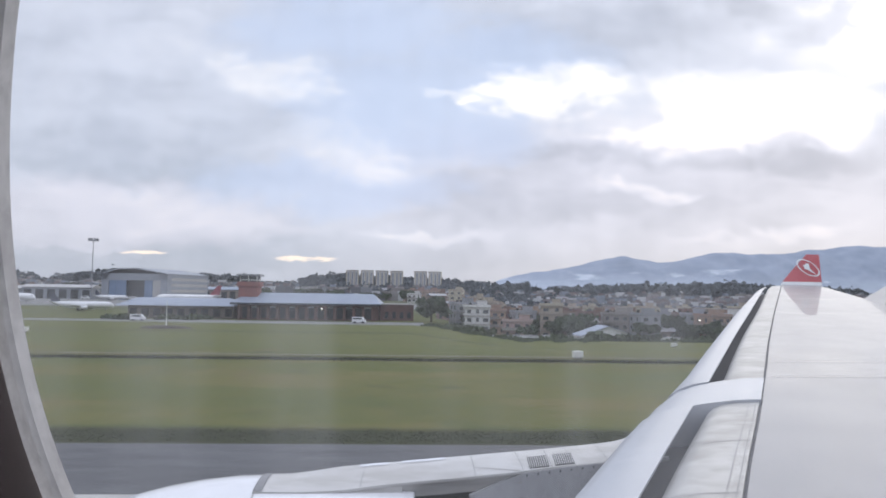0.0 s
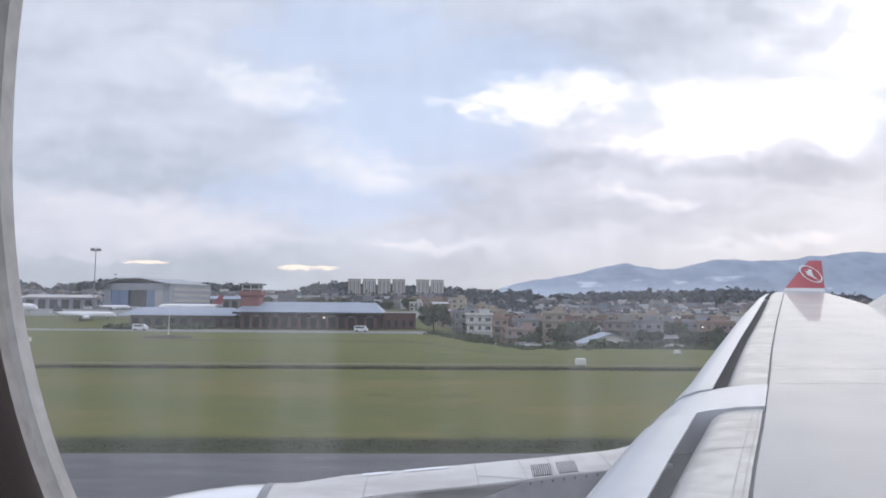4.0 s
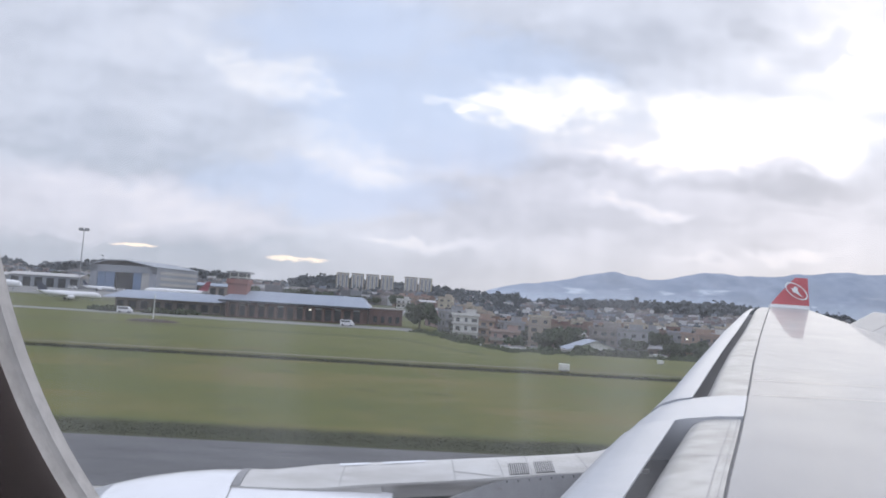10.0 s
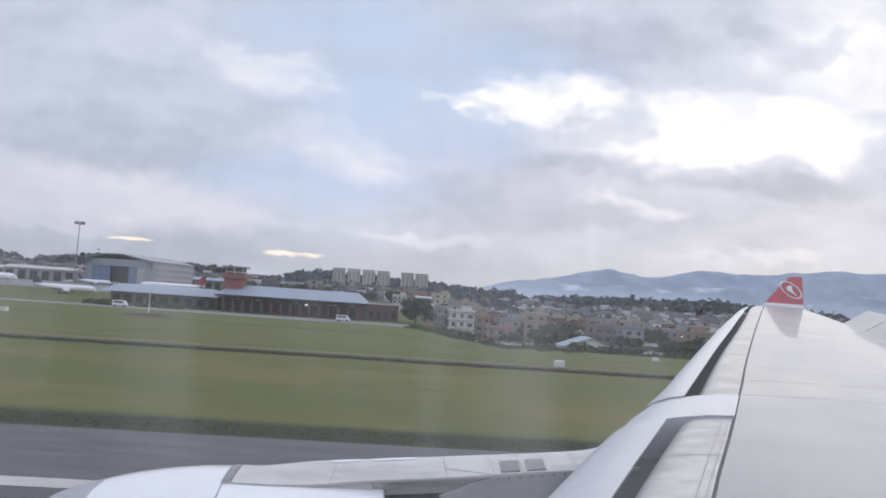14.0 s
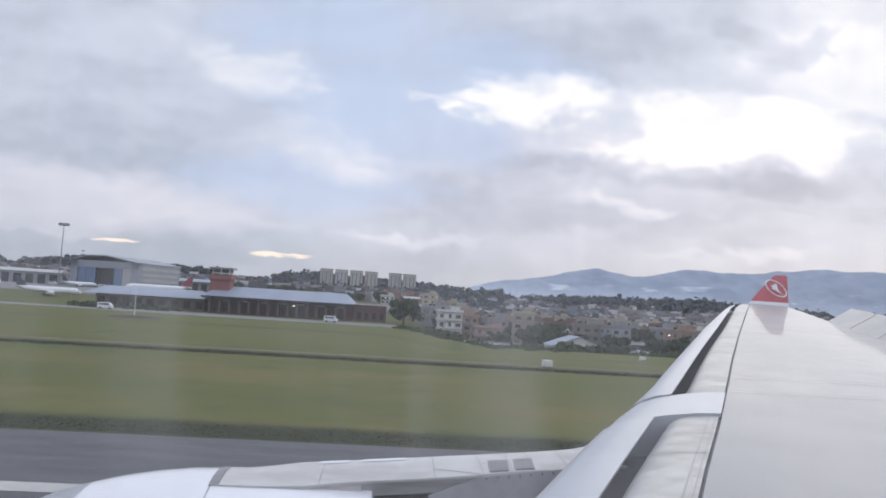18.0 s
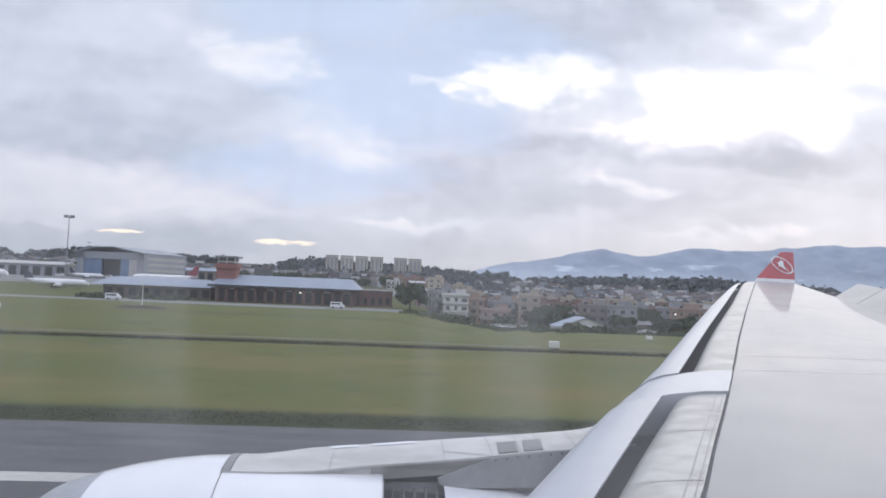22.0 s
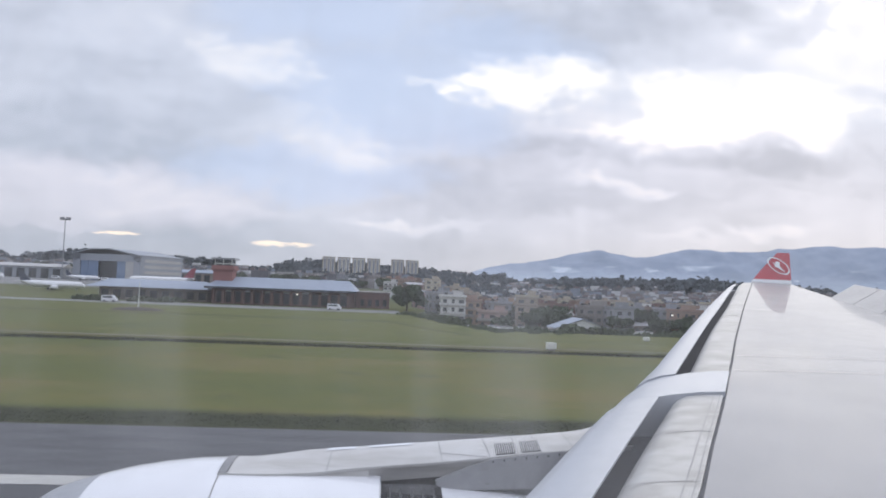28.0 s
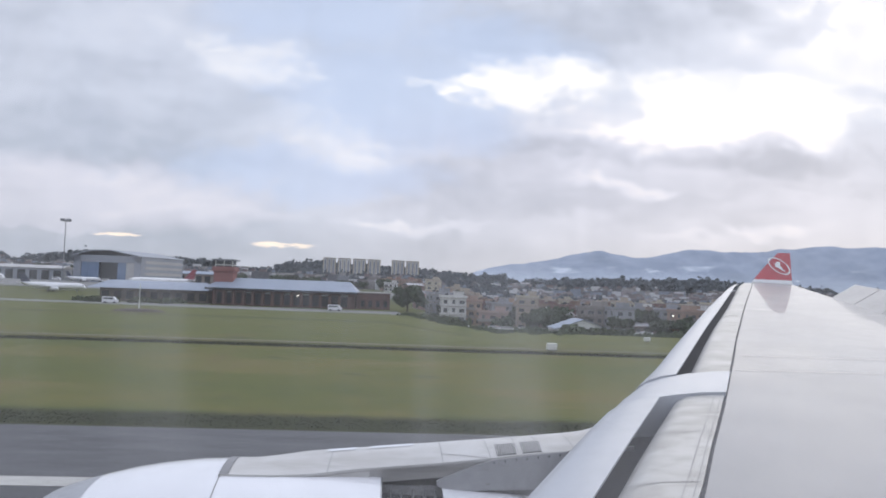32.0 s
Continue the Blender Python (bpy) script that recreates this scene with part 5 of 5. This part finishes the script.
# ---- wooded hills behind the town ----
def woods(seed, count, y0, y1, u0, u1, size):
    rng = random.Random(seed)
    verts, faces = [], []
    for _ in range(count):
        y = rng.uniform(y0, y1)
        x = y * rng.uniform(u0, u1)
        grove = noise.noise((x * 0.006, y * 0.004, seed))
        if grove < -0.08:
            continue
        base, R0 = ground_z(x, y), rng.uniform(3.5, 7.0) * (0.8 + max(0, grove)) * (1.45 if y > 1000 else 1.0)
        for _ in range(60):
            v = Vector((rng.gauss(0, 0.46), rng.gauss(0, 0.46), rng.gauss(0, 0.40))) * R0
            o = Vector((x, y, base + R0 * 1.1)) + v
            s = size * rng.uniform(0.6, 1.4)
            q = Euler((rng.uniform(0, 6), rng.uniform(0, 6), rng.uniform(0, 6))).to_quaternion()
            i = len(verts)
            for p in ((-1, -0.6, 0), (0.3, -1, 0.2), (1, 0.4, 0), (-0.2, 1, 0.2)):
                verts.append(o + q @ Vector(p) * s)
            faces.append((i, i + 1, i + 2, i + 3))
    me = bpy.data.meshes.new("woods")
    me.from_pydata(verts, [], faces)
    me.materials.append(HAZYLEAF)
    return tagged(new("woods", me), "dark wooded hills behind the town", "woods", kind="stuff")


# Leaf colour made paler and bluer to carry the haze over the woods.
HAZYLEAF = mat("far_foliage_haze", (0.135, 0.150, 0.160), (0.098, 0.112, 0.124), 0.9, 0.02, 0.2, spec=0.1)
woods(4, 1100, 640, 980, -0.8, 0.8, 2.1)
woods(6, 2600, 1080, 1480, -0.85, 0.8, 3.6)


# ---- smaller things of the airfield ----
def gabled_hut(at, turn):
    h = thing("gabled_hut", at, turn, "white gabled metal hut beside the perimeter track", "hut")
    part("wall", boxes((-8, 8, 0, 9, -0.5, 2.8)), SIGN, h, "white sheet wall")
    part("gable", loft([[(-8, y, 2.8), (8, y, 2.8), (0, y, 5.6)] for y in (0.05, 8.95)]), SIGN, h)
    for s in (-1, 1):
        part("roof", loft([[(s * 8.5, y, 2.62), (0, y, 5.62), (0, y, 5.75), (s * 8.5, y, 2.75)] for y in (-0.5, 9.5)]), ROOFBLUE, h, "pale blue roof sheet")
    part("annex", boxes((-15, -8.05, 1, 7, -0.5, 2.2)), SIGN, h, "low white annex")
    part("annex_roof", boxes((-15.4, -8.06, 0.6, 7.4, 2.2, 2.4)), SLAB, h)
    part("door", boxes((-1.2, 1.2, -0.08, 0.02, -0.4, 2.3)), HANGAR, h, "grey sheet door")
    for x in (-5.5, 4.0):
        part("window", WIN[0], None, h, at=pose(x, 0, 0.8))
    return h


gabled_hut(on_ground(58, 208), 4)


def pole_marker(at):
    m = thing("marker_pole", at, 0, "white slender marker pole on a dark mound", "pole")
    part("pole", tube(bmesh.new(), (0, 0, 0.3), (0, 0, 4.2), 0.09, 0.06, 8), SIGN, m)
    bm = bmesh.new()
    rings = [[(r * 4.5 * math.cos(a), r * 2.0 * math.sin(a), z) for a in np.linspace(0, 2 * math.pi, 20, endpoint=False)] for r, z in ((1, -0.1), (0.75, 0.25), (0.35, 0.42), (0.05, 0.45))]
    part("mound", loft(rings), BARK, m, "low dark earth mound", smooth=True)
    return m


pole_marker(on_ground(-38, 112))
for k, (x, y) in enumerate(((27, 206), (34, 216))):
    copy_thing(van, pose(*on_ground(x, y), 0, 0, (4, 176, -3, 9, 2, 180)[k]))


def edge_light(at):
    e = thing("runway_edge_light", at, 0, "small pale runway edge light on a stub", "runway light", "runway edge lights")
    part("base", tube(bmesh.new(), (0, 0, 0), (0, 0, 0.06), 0.18, 0.16, 12), STEEL, e)
    part("stem", tube(bmesh.new(), (0, 0, 0.06), (0, 0, 0.24), 0.05, 0.05, 8), SIGN, e)
    part("globe", loft([[(r * math.cos(a), r * math.sin(a), z) for a in np.linspace(0, 2 * math.pi, 12, endpoint=False)] for r, z in ((0.08, 0.24), (0.10, 0.30), (0.08, 0.37), (0.02, 0.40))]), SIGN, e, "frosted glass globe", smooth=True)
    return e


light = edge_light((-19.5, 21.6, 0.0))
for x in (-79.5, 40.5, 100.5):
    copy_thing(light, pose(x, 21.6, 0))


def street_lamp(at):
    s = thing("street_lamp", at, 0, "tall street lamp, lit, at the town's edge", "street lamp", "street lamps of the town")
    part("pole", tube(bmesh.new(), (0, 0, 0), (0, 0, 7.5), 0.10, 0.07, 8), STEEL, s)
    arm = part("arm", tube(bmesh.new(), (0, 0, 7.4), (0, -1.4, 7.8), 0.05, 0.05, 6), STEEL, s)
    part("lamp", boxes((-0.28, 0.28, -1.75, -1.25, 7.68, 7.95)), LAMPGLOW, arm, "bright lit lamp head")
    return s


lamp = street_lamp(on_ground(51, 244))
for x, y in ((74, 262), (100, 246)):
    copy_thing(lamp, pose(*on_ground(x, y), 0, 0, 10))


def site_cabin(at, turn):
    c = thing("site_cabin", at, turn, "small white cabin on the rough grass", "cabin", "white cabins on the grass")
    part("wall", boxes((-1.9, 1.9, 0, 2.3, 0.2, 2.4)), SIGN, c)
    part("roof", loft([[(-2.05, y, 2.4), (2.05, y, 2.4), (2.0, y, 2.52), (0, y, 2.72), (-2.0, y, 2.52)] for y in (-0.15, 2.45)]), TIN, c, "pale sheet roof")
    part("door", boxes((-1.4, -0.6, -0.04, 0.02, 0.25, 2.1)), HANGAR, c)
    part("window", boxes((0.2, 1.4, -0.04, 0.02, 1.1, 1.9)), HOUSEGLASS, c)
    part("skid", boxes((-1.8, 1.8, 0.2, 0.5, 0, 0.2), (-1.8, 1.8, 1.8, 2.1, 0, 0.2)), SLAB, c)
    return c


cabin = site_cabin(on_ground(17, 222), 6)
for x, y, turn in ((24, 224, 4), (33, 219, -3), (37.5, 220, 2), (44, 226, 8), (66, 224, -6), (78, 221, 3), (83, 222, 5)):
    copy_thing(cabin, pose(*on_ground(x, y), 0, 0, turn))


# ---- rough ground before the town ----
def rough_ground():
    """Weedy tussocks on the unmown slope between the track and the houses."""
    rng = np.random.default_rng(5)
    verts, faces = [], []
    for _ in range(5200):
        y = 128 + 125 * rng.random() ** 0.7
        x = y * rng.uniform(0.02, 0.58)
        if noise.noise((x * 0.03, y * 0.035, 4.0)) < 0.02 + 0.25 * rng.random():
            continue
        z, r0 = ground_z(x, y), rng.uniform(0.35, 0.95)
        for _ in range(9):
            a, e = rng.uniform(0, 6.28), rng.uniform(0.2, 1.0) * r0
            cx, cy, w, h = x + e * 1.6 * math.cos(a), y + e * math.sin(a), rng.uniform(0.15, 0.4), rng.uniform(0.25, 0.75) * r0
            i = len(verts)
            verts += [(cx - w, cy, z - 0.05), (cx + w, cy + rng.normal(0, 0.1), z - 0.05), (cx + 0.6 * w, cy + rng.normal(0, 0.15), z + h), (cx - 0.7 * w, cy, z + 0.8 * h)]
            faces.append((i, i + 1, i + 2, i + 3))
    me = bpy.data.meshes.new("rough_grass")
    me.from_pydata(verts, [], faces)
    me.materials.append(BUSH)
    return me


tagged(new("rough_grass", rough_ground()), "weedy dark green tussocks on the slope before the town", "grass", kind="stuff")


# ---- long grass ----
def long_grass():
    """Uncut tufts along the runway edge and the ditch, and thin ones across the mown strip."""
    rng = np.random.default_rng(8)
    verts, faces = [], []
    for count, y0, y1, x0, x1, h0, h1 in ((60000, 27.7, 30.8, -62, 42, 0.01, 0.035), (30000, 61.6, 64.6, -75, 75, 0.05, 0.14)):
        for _ in range(count // 5):
            cx, cy = rng.uniform(x0, x1), y0 + (y1 - y0) * rng.beta(1.6, 1.8)
            z = ground_z(cx, cy)
            for _ in range(5):
                x, y, a = cx + rng.normal(0, 0.12), cy + rng.normal(0, 0.10), rng.uniform(0, 6.28)
                h, w = rng.uniform(h0, h1), rng.uniform(0.03, 0.07)
                i = len(verts)
                verts += [(x - w * math.cos(a), y - w * math.sin(a), z - 0.02), (x + w * math.cos(a), y + w * math.sin(a), z - 0.02),
                          (x + rng.normal(0, 0.10), y + rng.normal(0, 0.10), z + h)]
                faces.append((i, i + 1, i + 2))
    me = bpy.data.meshes.new("long_grass")
    me.from_pydata(verts, [], faces)
    me.materials.append(TUFT)
    return me


TUFT = mat("long_grass_blades", (0.046, 0.050, 0.024), (0.034, 0.038, 0.018), 0.9, 0.3, 3, spec=0.1)
tagged(new("long_grass", long_grass()), "long dark grass tufts along the runway edge and ditch", "grass", kind="stuff")
